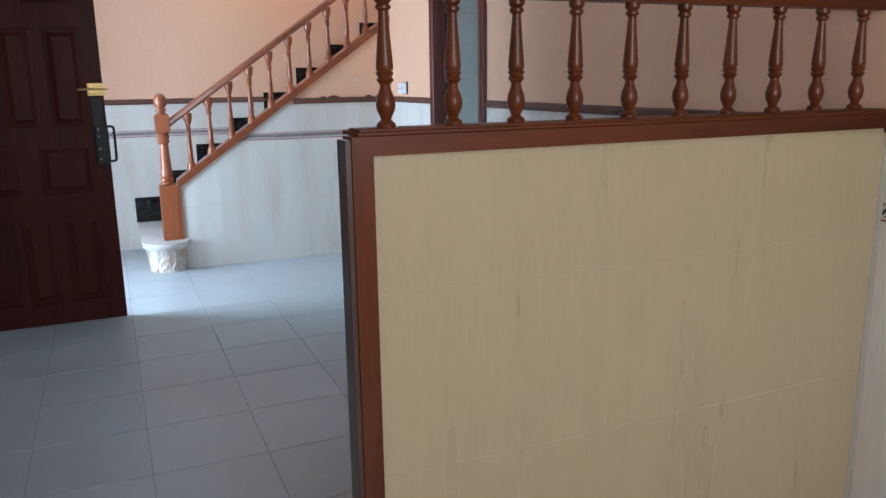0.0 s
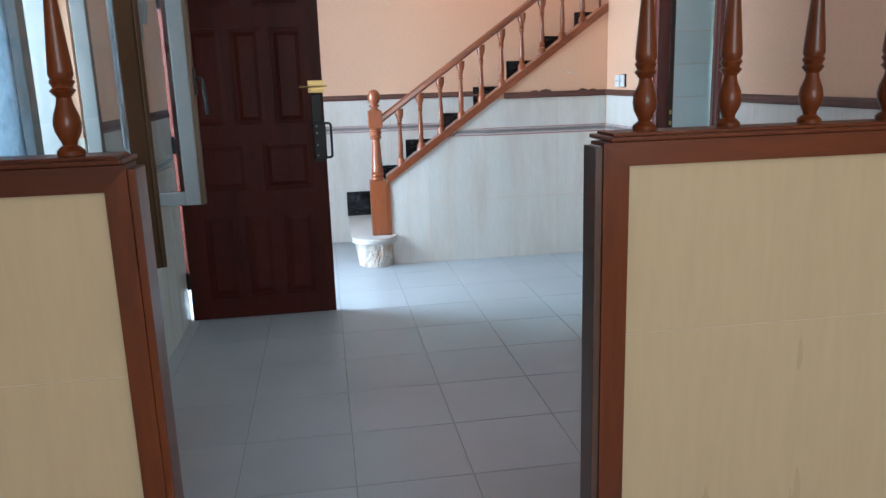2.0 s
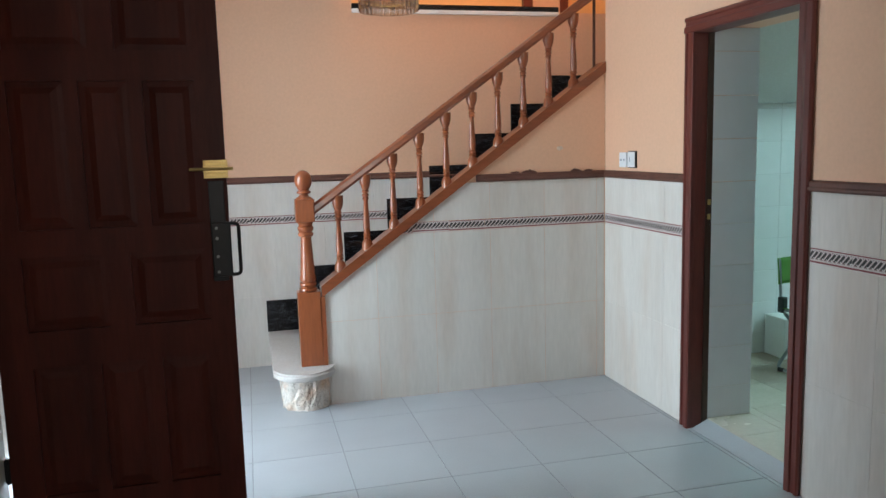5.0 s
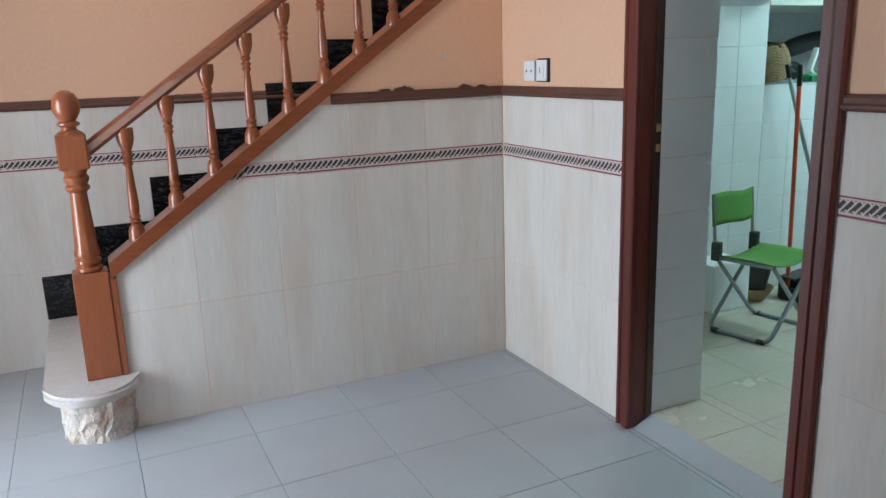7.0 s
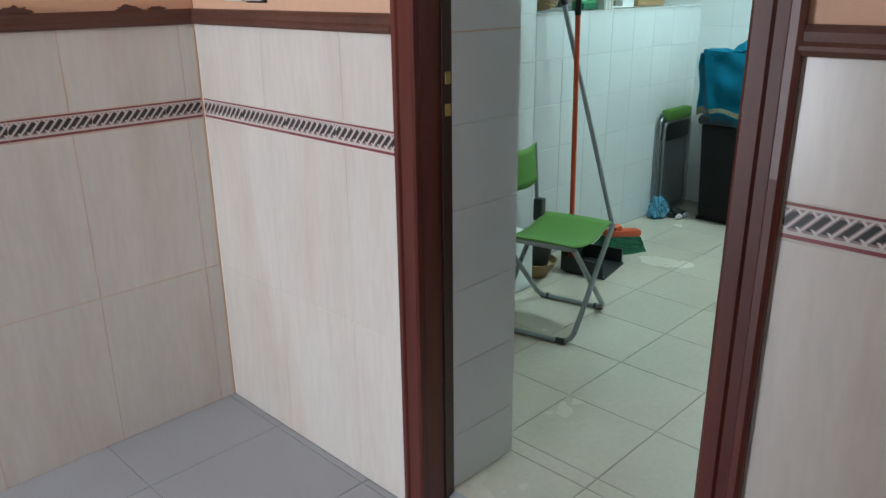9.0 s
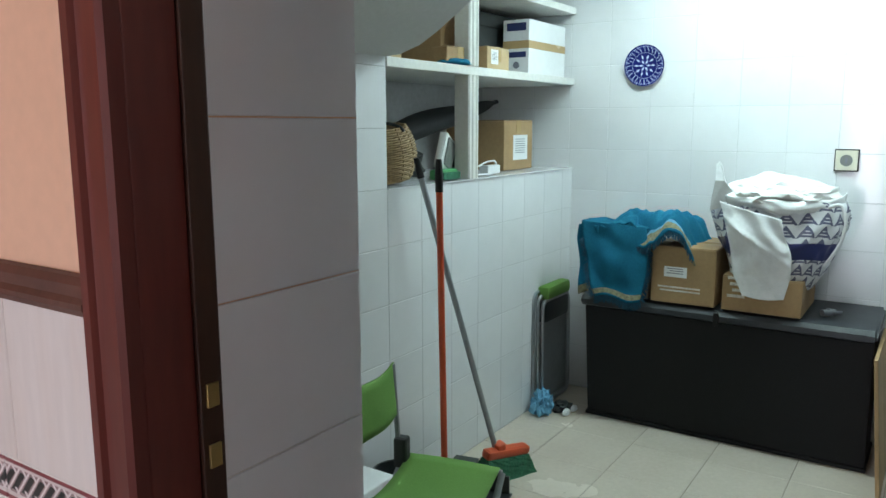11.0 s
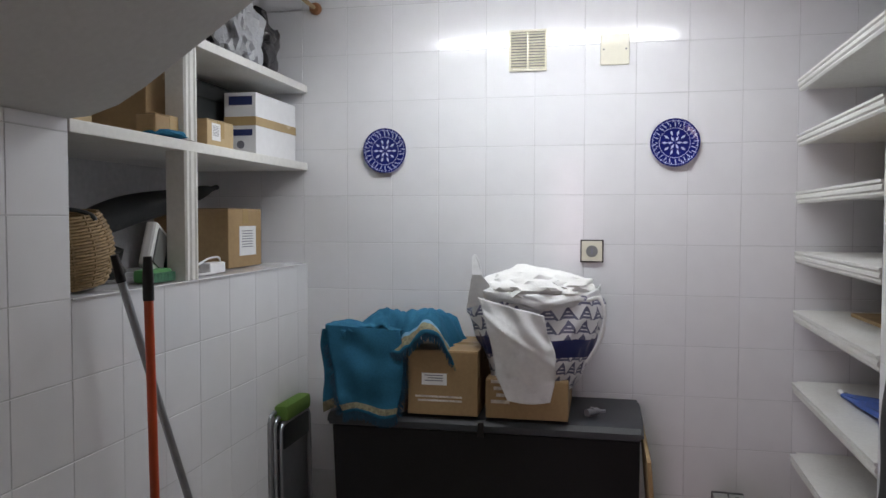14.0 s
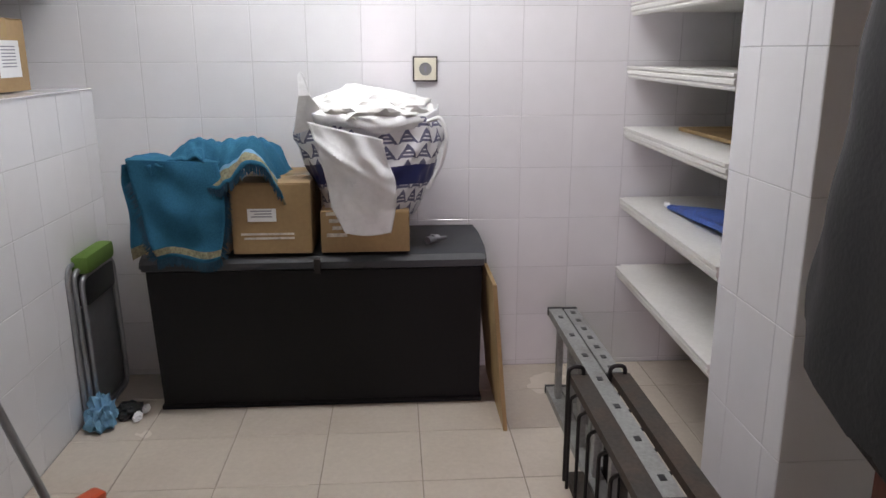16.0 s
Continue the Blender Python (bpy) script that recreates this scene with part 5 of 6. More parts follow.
def lump(name, mat, centre, size, seed, amp=0.25, freq=4.0, flat=0.0, sub=4):
    """A crumpled soft bundle."""
    bm = bmesh.new()
    bmesh.ops.create_icosphere(bm, subdivisions=sub, radius=1)
    for v in bm.verts:
        d = v.co.normalized()
        f = noise.fractal(d * freq * 0.5 + Vector((seed, 0, 0)), 0.8, 2.0, 4)
        g = abs(noise.noise(d * freq + Vector((0, seed, 0))))
        v.co = d * (1 + amp * f - amp * 0.8 * g)
        if v.co.z < -0.55:
            v.co.z = -0.55 - (v.co.z + 0.55) * flat
        v.co = Vector(centre) + Vector((v.co.x * size[0], v.co.y * size[1], v.co.z * size[2]))
    return bm


bag = thing("rubbish_bag", "crumpled grey and black plastic bags on the top shelf", "bag")
part("black_bag", lump("b", "bin", (5.36, 6.10, 2.095), (0.18, 0.14, 0.17), 3.0, 0.3), "bin", bag, "glossy black plastic", smooth=True)
part("grey_bag", lump("g", "greybag", (5.20, 6.04, 2.095), (0.13, 0.085, 0.17), 8.0, 0.3), "greybag", bag, "grey translucent plastic", smooth=True)
cup = thing("blue_cloth", "small blue cloth hanging over the edge of the shelf", "cloth")
part("cloth_body", lump("c", "teal", (4.59, YS + 0.03, 1.657), (0.105, 0.045, 0.016), 2.0, 0.2, sub=3), "teal", cup, smooth=True)
cat = thing("garment_bag", "long black folded bag leaning in the recess", "bag")
bm = bmesh.new()
ring = []
for i in range(22):
    t = i / 21
    p = Vector((4.36 + 1.05 * t, 6.27 + 0.02 * math.sin(5 * t), 1.315 + 0.215 * t ** 0.9))
    w = 0.012 + 0.058 * math.sin(math.pi * min(t * 1.05, 1)) ** 0.7 * (1 - 0.25 * t)
    ring.append([bm.verts.new(p + Vector((0, w * 1.1 * math.cos(a), w * (0.85 + 0.1 * math.sin(3 * a + 9 * t)) * math.sin(a)))) for a in [2 * math.pi * k / 14 for k in range(14)]])
for a, b in zip(ring, ring[1:]):
    for k in range(14):
        bm.faces.new((a[k], a[(k + 1) % 14], b[(k + 1) % 14], b[k]))
bm.faces.new(ring[0][::-1])
bm.faces.new(ring[-1])
part("bag_body", bm, "jacket", cat, smooth=True)

# wicker basket
bas = thing("wicker_basket", "round brown woven wicker basket in the recess", "basket")
bc = Vector((4.235, 6.075, 1.2045))
bm = bmesh.new()
prof = lambda t: 0.082 + 0.050 * math.sin(math.pi * (0.15 + 0.7 * t))
for k in range(24):
    t = k / 23
    pts = [bc + Vector(((prof(t) + 0.003 * math.cos(14 * a + math.pi * k)) * math.cos(a), (prof(t) + 0.003 * math.cos(14 * a + math.pi * k)) * math.sin(a), 0.006 + 0.185 * t)) for a in [2 * math.pi * i / 56 for i in range(56)]]
    tube(bm, pts, 0.0046, 5, closed=True)
tagged(part("weave", bm, "wicker", bas, "woven wicker strands", smooth=True), kind="stuff")
bm = bmesh.new()
for i in range(14):
    a = 2 * math.pi * i / 14
    tube(bm, [bc + Vector((prof(t) * math.cos(a), prof(t) * math.sin(a), 0.004 + 0.19 * t)) for t in [j / 8 for j in range(9)]], 0.004, 5)
tagged(part("frame_canes", bm, "wicker", bas), kind="stuff")
bm = bmesh.new()
lathe(bm, [(0.0, 0.002), (0.088, 0.002), (0.088, 0.008), (0.0, 0.008)][1:3] + [(0.02, 0.009)], 24, Matrix.Translation(bc))
part("basket_base", bm, "wicker", bas)
bas.matrix_world = Matrix.Translation(bc + Vector((0.012, 0, 0.012))) @ Matrix.Rotation(radians(-9), 4, "Y") @ Matrix.Translation(-bc)
bm = bmesh.new()
tube(bm, [bc + Vector((0.0, -0.02 + 0.10 * math.cos(a), 0.18 + 0.03 * math.sin(a))) for a in [math.pi * i / 12 for i in range(13)]], 0.006, 6)
part("basket_handle", bm, "darkp", bas, "dark strap handle")

# old lamp, cable reel and adaptor on the ledge
wl = thing("work_lamp", "white plastic work lamp lying among cables on the ledge", "lamp")
bm = bmesh.new()
box(bm, -0.055, 0.055, -0.018, 0.018, -0.075, 0.075, bevel=0.01, m=pose(4.585, 6.02, 1.30, 0, 28, 10))
part("lamp_case", bm, "switchw", wl)
bm = bmesh.new()
box(bm, -0.040, 0.040, -0.024, -0.0185, -0.058, 0.058, bevel=0.004, m=pose(4.585, 6.02, 1.30, 0, 28, 10))
part("lens", bm, "alu", wl, "grey glass lens")
reel = thing("cable_coil", "coil of dark cable standing on the ledge", "cable")
bm = bmesh.new()
for k in range(4):
    tube(bm, [(4.725 + (0.052 + 0.004 * k) * math.cos(a), 6.03 + 0.006 * k, 1.262 + (0.052 + 0.003 * k) * math.sin(a)) for a in [2 * math.pi * i / 28 for i in range(28)]], 0.0045, 6, closed=True)
part("coil", bm, "darkp", reel, smooth=True)
bm = bmesh.new()
lathe(bm, [(0.02, -0.012), (0.034, -0.012), (0.034, 0.012), (0.02, 0.012)], 20, Matrix.Translation((4.725, 6.045, 1.262)) @ pose(0, 0, 0, 90))
part("hub", bm, "alu", reel)
heap = thing("cloth_heap", "crumpled grey rag heap on the ledge", "cloth")
part("rag", lump("r", "greybag", (4.46, 6.14, 1.255), (0.10, 0.07, 0.075), 5.0, 0.35, sub=3), "darkp", heap, smooth=True)
brush = thing("dust_brush", "bright green plastic brush lying on the ledge", "brush")
part("brush_body", boxes((4.47, 4.60, 5.965, 6.02, 1.2045, 1.245), bevel=0.012), "green", brush)
part("bristles", boxes((4.475, 4.595, 5.952, 5.967, 1.206, 1.235), bevel=0.003), "greenb", brush, "green bristles")
ad = thing("plug_adaptor", "white multi-plug adaptor with its looped lead", "adaptor")
part("adaptor_body", boxes((4.87, 4.98, 5.985, 6.03, 1.2045, 1.243), bevel=0.006), "switchw", ad)
bm = bmesh.new()
tube(bm, rounded([(4.97, 6.0, 1.24), (4.94, 5.99, 1.262), (4.86, 5.985, 1.262), (4.755, 5.985, 1.235), (4.76, 5.98, 1.21), (4.88, 5.975, 1.208)], 0.03, 5), 0.004, 6)
part("lead", bm, "switchw", ad, "white lead", smooth=True)

# ---- storage chest with the things on it ----
ch = thing("storage_chest", "long anthracite plastic storage chest against the white tiles", "storage chest")
bm = bmesh.new()
y0, y1 = 4.495, 5.695
rows = [(5.335, FZ), (5.325, FZ + 0.015), (5.262, 0.592)]
prism(bm, [(5.332, FZ + 0.002), (5.647, FZ + 0.002), (5.647, 0.594), (5.258, 0.594), (5.322, FZ + 0.02)], lambda u, v, d: (u, d, v), y0 + 0.012, y1 - 0.012)
bmesh.ops.bevel(bm, geom=list(bm.edges), offset=0.006, segments=2, affect="EDGES")
part("chest_body", bm, "chest", ch)
part("foot_rim", boxes((5.318, 5.645, y0 + 0.004, y1 - 0.004, FZ + 0.0005, FZ + 0.018), bevel=0.004), "chest", ch)
bm = bmesh.new()
prism(bm, [(5.228, 0.602), (5.238, 0.597), (5.648, 0.597), (5.648, 0.655), (5.50, 0.6555), (5.30, 0.652), (5.245, 0.643), (5.229, 0.625)], lambda u, v, d: (u, d, v), y0, y1)
bmesh.ops.bevel(bm, geom=[e for e in bm.edges if abs(e.verts[0].co.y - e.verts[1].co.y) < 1e-4], offset=0.010, segments=3, affect="EDGES")
part("chest_lid", bm, "chestlid", ch, "slightly domed dark grey lid", smooth=True)
bm = boxes((5.218, 5.2285, 5.075, 5.098, 0.585, 0.64), bevel=0.003)
part("catch", bm, "black", ch)
tap = thing("metal_fitting", "small metal tap fitting lying on the chest lid", "fitting")
bm = bmesh.new()
tube(bm, [(5.32, 4.70, 0.672), (5.36, 4.66, 0.672)], 0.014, 10)
tube(bm, [(5.34, 4.685, 0.674), (5.345, 4.63, 0.678)], 0.006, 8)
tube(bm, [(5.34, 4.68, 0.672), (5.34, 4.68, 0.69)], 0.008, 8)
part("fitting_body", bm, "steel", tap, smooth=True)


def sheet(path, nu, nv, mats, pick, thick=0.005, smooth=True):
    """A draped cloth: path(u, v) gives the place for u, v from 0 to 1."""
    bm = bmesh.new()
    g = [[bm.verts.new(path(i / nu, j / nv)) for j in range(nv + 1)] for i in range(nu + 1)]
    for i in range(nu):
        for j in range(nv):
            f = bm.faces.new((g[i][j], g[i + 1][j], g[i + 1][j + 1], g[i][j + 1]))
            f.material_index = pick((i + 0.5) / nu, (j + 0.5) / nv)
    return bm


def solid(ob, thick):
    md = ob.modifiers.new("thickness", "SOLIDIFY")
    md.thickness, md.offset = thick, 0
    return ob


def n3(x, y, z):
    return noise.noise(Vector((x, y, z)))


tw = thing("beach_towel", "crumpled teal towel with beige braid and fringe over the boxes", "towel")


def drape(u, v):
    """u across from the far edge, v from the hem up and over the box."""
    t = min(v / 0.66, 1)
    left = 5.615 + 0.083 * t ** 0.8
    right = 5.412 - 0.022 * math.sin(math.pi * t) - 0.012 * t
    y = left + (right - left) * u
    hem = 0.650 + 0.010 * math.sin(6 * u)
    top = 0.985 - 0.012 * u
    if v < 0.66:
        z = hem + (top - hem) * t
        x = 5.205 + (0.007 * math.sin(u * 7 + 1.2 * t) + 0.003 * math.sin(u * 15 - 2 * t)) * (1 - 0.6 * t) + 0.020 * n3(u * 3, t * 3, 2) + 0.022 * t * t
    else:
        k = (v - 0.66) / 0.34
        z = top + 0.010 * math.sin(k * math.pi) + 0.016 * n3(u * 4, k * 4, 5) - 0.03 * k
        x = 5.230 + 0.28 * k
    return (x, y, z)


def flap(u, v):
    """The corner that hangs behind the sheet on the side of the stool."""
    y = 5.712 - 0.10 * u + 0.006 * math.sin(9 * v)
    z = 0.640 + 0.33 * v + 0.05 * u * (1 - v)
    x = 5.240 + 0.016 * math.sin(6 * v + 5 * u) + 0.012 * n3(u * 4, v * 5, 8)
    return (x, y, z)


ob = part("towel_flap", sheet(flap, 10, 26, None, lambda u, v: 1 if v < 0.10 else 0), ["teal", "gold", "ltblue"], tw, "side corner hanging in folds", smooth=True)
solid(ob, 0.006)
ob = part("towel_sheet", sheet(drape, 26, 44, None, lambda u, v: 2 if 0.105 < v < 0.125 else (1 if 0.02 < v <= 0.075 else 0)), ["teal", "gold", "ltblue"], tw, smooth=True)
solid(ob, 0.007)


def fold(u, v):
    """The bunched part that runs over to the next box: u towards the next box, v from the front edge back."""
    y = 5.60 - 0.415 * u + 0.02 * math.sin(4 * v)
    ridge = 0.085 * math.exp(-((u - 0.74) / 0.17) ** 2) + 0.06 * math.exp(-((u - 0.35) / 0.25) ** 2)
    x = 5.212 + 0.33 * v + 0.012 * math.sin(7 * u) + 0.02 * u * (1 - v)
    z = 0.955 + ridge * (0.35 + 0.75 * math.sin(math.pi * min(v + 0.15, 1))) + 0.009 * math.sin(9 * u - 8 * v + 1) + 0.030 * n3(u * 6, v * 5, 1) + 0.014 * n3(u * 15, v * 13, 4)
    if u > 0.84:
        z -= (u - 0.84) * 0.55
    if v < 0.30 and u > 0.38:
        z -= (0.30 - v) * (0.22 + 0.09 * math.sin(6 * u - 1))
        x -= 0.008
    return (x, y, z)


ob = part("towel_fold", sheet(fold, 60, 40, None, lambda u, v: 1 if (0.02 < v < 0.10 and u > 0.42) or u > 0.975 or (v > 0.95 and u < 0.45) else (2 if 0.10 <= v < 0.13 and u > 0.42 else 0)), ["teal", "gold", "ltblue"], tw, "bunched teal folds with braid edge", smooth=True)
solid(ob, 0.008)


def tufts(rows, length, seed):
    bm = bmesh.new()
    rr = random.Random(seed)
    for p, d in rows:
        for k in range(3):
            q = Vector(p) + Vector((rr.uniform(-0.003, 0.003), rr.uniform(-0.004, 0.004), 0))
            e = q + Vector(d) * length * rr.uniform(0.7, 1.15) + Vector((rr.uniform(-0.004, 0.004), rr.uniform(-0.006, 0.006), 0))
            s = Vector((0.001, 0.0028, 0))
            vs = [bm.verts.new(c) for c in (q - s, q + s, e + s * 0.4, e - s * 0.4)]
            vs2 = [bm.verts.new(v.co + Vector((0.0015, 0, 0))) for v in vs]
            bm.faces.new(vs)
            bm.faces.new(vs2[::-1])
            for a in range(4):
                b = (a + 1) % 4
                bm.faces.new((vs[a], vs2[a], vs2[b], vs[b]))
    return bm


tagged(part("fringe", tufts([(drape(i / 60, 0.0), (0, 0, -1)) for i in range(61)], 0.032, 1), "fringe", tw, "teal fringe"), kind="stuff")
tagged(part("fringe", tufts([(fold(0.35 + 0.62 * i / 60, 0.0), (0, 0, -1)) for i in range(61)], 0.030, 2), "fringe", tw, "teal fringe"), kind="stuff")
tagged(part("fringe", tufts([(drape(0.0, 0.02 + 0.5 * i / 50), (0, 0.75, -0.6)) for i in range(51)], 0.026, 3), "fringe", tw, "teal fringe"), kind="stuff")
tagged(part("fringe", tufts([(drape(1.0, 0.03 + 0.45 * i / 50), (0, -0.7, -0.7)) for i in range(51)], 0.024, 4), "fringe", tw, "teal fringe"), kind="stuff")


def triangle_print():
    """White plastic printed with rows of striped navy triangles and a navy band."""
    m = bpy.data.materials.new("triangle_print")
    m.use_nodes = True
    n, k = m.node_tree.nodes, m.node_tree.links
    b = n["Principled BSDF"]
    b.inputs["Roughness"].default_value = 0.32
    uvn, sp = n.new("ShaderNodeUVMap"), n.new("ShaderNodeSeparateXYZ")
    k.new(uvn.outputs[0], sp.inputs[0])

    def op(kind, a, c=None):
        o = n.new("ShaderNodeMath")
        o.operation = kind
        for i, v in enumerate((a, c)):
            if v is None:
                continue
            if isinstance(v, (int, float)):
                o.inputs[i].default_value = v
            else:
                k.new(v, o.inputs[i])
        return o.outputs[0]

    u, v = sp.outputs[0], sp.outputs[1]
    fu, fv = op("FRACT", op("DIVIDE", u, 0.062)), op("FRACT", op("DIVIDE", v, 0.052))
    tri = op("LESS_THAN", op("MULTIPLY", op("ABSOLUTE", op("SUBTRACT", fu, 0.5)), 2.0), op("SUBTRACT", 1.0, fv))
    stripe = op("GREATER_THAN", op("FRACT", op("MULTIPLY", fv, 4.0)), 0.35)
    edge = op("GREATER_THAN", op("MULTIPLY", op("ABSOLUTE", op("SUBTRACT", fu, 0.5)), 2.0), op("SUBTRACT", 0.72, fv))
    ink = op("MULTIPLY", tri, op("MAXIMUM", stripe, edge))
    band = op("LESS_THAN", op("ABSOLUTE", op("SUBTRACT", v, 0.205)), 0.034)
    fac = op("MAXIMUM", op("MULTIPLY", ink, 0.85), band)
    x = n.new("ShaderNodeMix")
    x.data_type = "RGBA"
    x.inputs["A"].default_value, x.inputs["B"].default_value = (0.76, 0.77, 0.79, 1), (0.018, 0.026, 0.12, 1)
    k.new(fac, x.inputs["Factor"])
    k.new(x.outputs["Result"], b.inputs["Base Color"])
    return m


M["triangles"] = triangle_print()
sb = thing("carrier_bag", "bulging white plastic bag printed with navy triangles, full of white clothes", "bag")
bm = bmesh.new()
uvl = bm.loops.layers.uv.new("UVMap")
seg, lev = 84, 30
PROF = [(0.0, 4.920, 0.115), (0.12, 4.905, 0.155), (0.25, 4.895, 0.178), (0.45, 4.890, 0.205), (0.62, 4.895, 0.235), (0.80, 4.900, 0.262), (0.92, 4.898, 0.255), (1.0, 4.895, 0.235)]


def bag_at(t):
    """Centre and half width of the bag at a height from 0 to 1."""
    for p, q in zip(PROF, PROF[1:]):
        if t <= q[0]:
            f = (t - p[0]) / (q[0] - p[0])
            return p[1] + (q[1] - p[1]) * f, p[2] + (q[2] - p[2]) * f
    return PROF[-1][1:]


rows = []
for i in range(lev + 1):
    t = i / lev
    z = 0.715 + 0.40 * t
    cy, wy = bag_at(t)
    wx = 0.140 + 0.045 * math.sin(math.pi * min(t, 0.9) * 0.75)
    row = []
    for k in range(seg):
        a = 2 * math.pi * k / seg
        w = 1 + 0.04 * n3(3 * math.cos(a), 3 * math.sin(a), 4 * t) + 0.03 * math.sin(11 * a + 4 * math.sin(5 * t)) * (0.25 + t) * abs(math.sin(3 * a)) + 0.045 * n3(7 * math.cos(a), 7 * math.sin(a), 8 * t)
        ca, sa = math.cos(a), math.sin(a)
        px = abs(ca) ** 0.8 * math.copysign(1, ca) * wx * w
        py = abs(sa) ** 0.8 * math.copysign(1, sa) * wy * w
        row.append(bm.verts.new((min(5.405 + px, 5.645), cy + py, z + 0.014 * n3(2 * ca, 2 * sa, 7))))
    rows.append(row)
for i in range(lev):
    for k in range(seg):
        f = bm.faces.new((rows[i][k], rows[i][(k + 1) % seg], rows[i + 1][(k + 1) % seg], rows[i + 1][k]))
        for loop, (kk, ii) in zip(f.loops, ((k, i), (k + 1, i), (k + 1, i + 1), (k, i + 1))):
            loop[uvl].uv = (kk / seg * 1.24, ii / lev * 0.40)
bm.faces.new(rows[0][::-1])
bm.faces.new(rows[-1])
part("bag_body", bm, "triangles", sb, smooth=True)
part("clothes", lump("c", "cotton", (5.395, 4.915, 1.125), (0.185, 0.215, 0.088), 1.3, 0.16, 5.0), "cotton", sb, "folded white clothes", smooth=True)
part("clothes", lump("c", "cotton", (5.37, 4.80, 1.135), (0.13, 0.13, 0.055), 6.3, 0.16, 5.0), "cotton", sb, "folded white clothes", smooth=True)


def tongue(u, v):
    """The plain white side of the bag, turned out over its front from the rim to a ragged tip."""
    left = 4.985 + 0.040 * min(v * 4, 1) + 0.075 * v * v
    right = 4.828 - 0.020 * math.sin(math.pi * min(v * 1.3, 1)) + 0.050 * max(v - 0.55, 0)
    y = left + (right - left) * u
    z = 0.722 + 0.385 * v + 0.010 * (1 - math.sin(math.pi * u)) * (1 - v) ** 3 - 0.055 * u * v * v
    t = (z - 0.715) / 0.40
    wx = 0.140 + 0.045 * math.sin(math.pi * min(max(t, 0), 0.9) * 0.75)
    wy = bag_at(min(max(t, 0), 1))[1]
    bulge = (1 - min(abs((y - 4.90) / wy), 0.95) ** 2.2) ** 0.42
    x = 5.400 - wx * 1.13 * bulge - 0.012 + 0.016 * n3(u * 4, v * 5, 3) + 0.006 * math.sin(15 * u + 9 * v)
    x -= 0.012 * max(0, 1 - abs(v - 0.62 + 0.45 * (u - 0.5)) / 0.07)
    return (min(x, 5.203 + 0.03 * v), y, z)


ob = part("front_sheet", sheet(tongue, 30, 50, None, lambda u, v: 0), "plastic", sb, "plain white hanging plastic", smooth=True)
solid(ob, 0.002)


def rim(u, v):
    """The rolled white rim that runs round under the clothes."""
    a = math.pi * (1.03 - 1.06 * u)
    y = 4.900 + 0.245 * math.cos(a)
    x = 5.400 - 0.185 * math.sin(a) - 0.012 * math.sin(math.pi * v)
    z = 1.085 + 0.05 * v + 0.014 * math.sin(7 * u + 2) + 0.012 * n3(u * 8, v * 3, 6)
    return (x + 0.012 * n3(u * 9, v * 2, 3), y, z)


ob = part("rim_fold", sheet(rim, 60, 8, None, lambda u, v: 0), "plastic", sb, "rolled white rim", smooth=True)
solid(ob, 0.003)
bm = bmesh.new()
ear = [(5.150, 1.06), (5.055, 1.09), (5.060, 1.15), (5.088, 1.19), (5.100, 1.245), (5.118, 1.268), (5.128, 1.255), (5.125, 1.19), (5.140, 1.13)]
prism(bm, ear, lambda u, v, d: (d + 0.015 * math.sin(30 * v), u, v), 5.262, 5.266)
part("bag_handle", bm, "plastic", sb, "upright plastic handle ear")
bm = bmesh.new()
tube(bm, rounded([(5.27, 4.70, 1.10), (5.25, 4.655, 1.12), (5.245, 4.632, 1.05), (5.26, 4.650, 0.96), (5.28, 4.70, 0.87)], 0.05, 5), 0.007, 8)
part("bag_strap", bm, "plastic", sb, "looped translucent strap", smooth=True)

# leaning board and stool
pb = thing("chipboard_offcut", "thin light wooden board leaning on edge against the chest", "board")
bm = bmesh.new()
prism(bm, [(4.434, FZ + 0.0005), (4.448, FZ + 0.0005), (4.4935, 0.578), (4.4795, 0.578)], lambda u, v, d: (d, u, v), 5.072, 5.60)
bmesh.ops.bevel(bm, geom=list(bm.edges), offset=0.0015, segments=1, affect="EDGES")
part("board", bm, "chip", pb)


def folded_stool(m):
    t = thing("folded_stool", "folded grey tubular camp stool with green fabric, leaning on the tiles", "stool")
    t.matrix_world = m
    for k, (w, h, y) in enumerate(((0.37, 0.575, 0.0), (0.34, 0.555, 0.016), (0.30, 0.53, 0.032))):
        bm = bmesh.new()
        r = 0.05
        loop = [(-w / 2, y, 0.012), (-w / 2, y, h), (w / 2, y, h), (w / 2, y, 0.012)]
        pts = rounded([(0, y, 0.012)] + loop + [(0.001, y, 0.012)], r, 5)
        tube(bm, pts, 0.0095, 8)
        part("tube_frame", bm, "steel", t, smooth=True)
    bm = bmesh.new()
    box(bm, -0.13, 0.13, -0.010, 0.056, 0.535, 0.602, bevel=0.022)
    part("rolled_seat", bm, "greenf", t, "rolled green seat fabric", smooth=True)
    bm = bmesh.new()
    box(bm, -0.14, 0.14, -0.004, 0.042, 0.42, 0.53, bevel=0.02)
    part("pouch", bm, "darkp", t, "dark grey hanging fabric", smooth=True)
    bm = boxes((-0.145, 0.145, 0.015, 0.022, 0.03, 0.42), bevel=0.002)
    part("back_cloth", bm, "steel", t, "grey mesh cloth")
    return t


folded_stool(pose(5.415, 5.927, FZ + 0.001, 1, 0, 180))

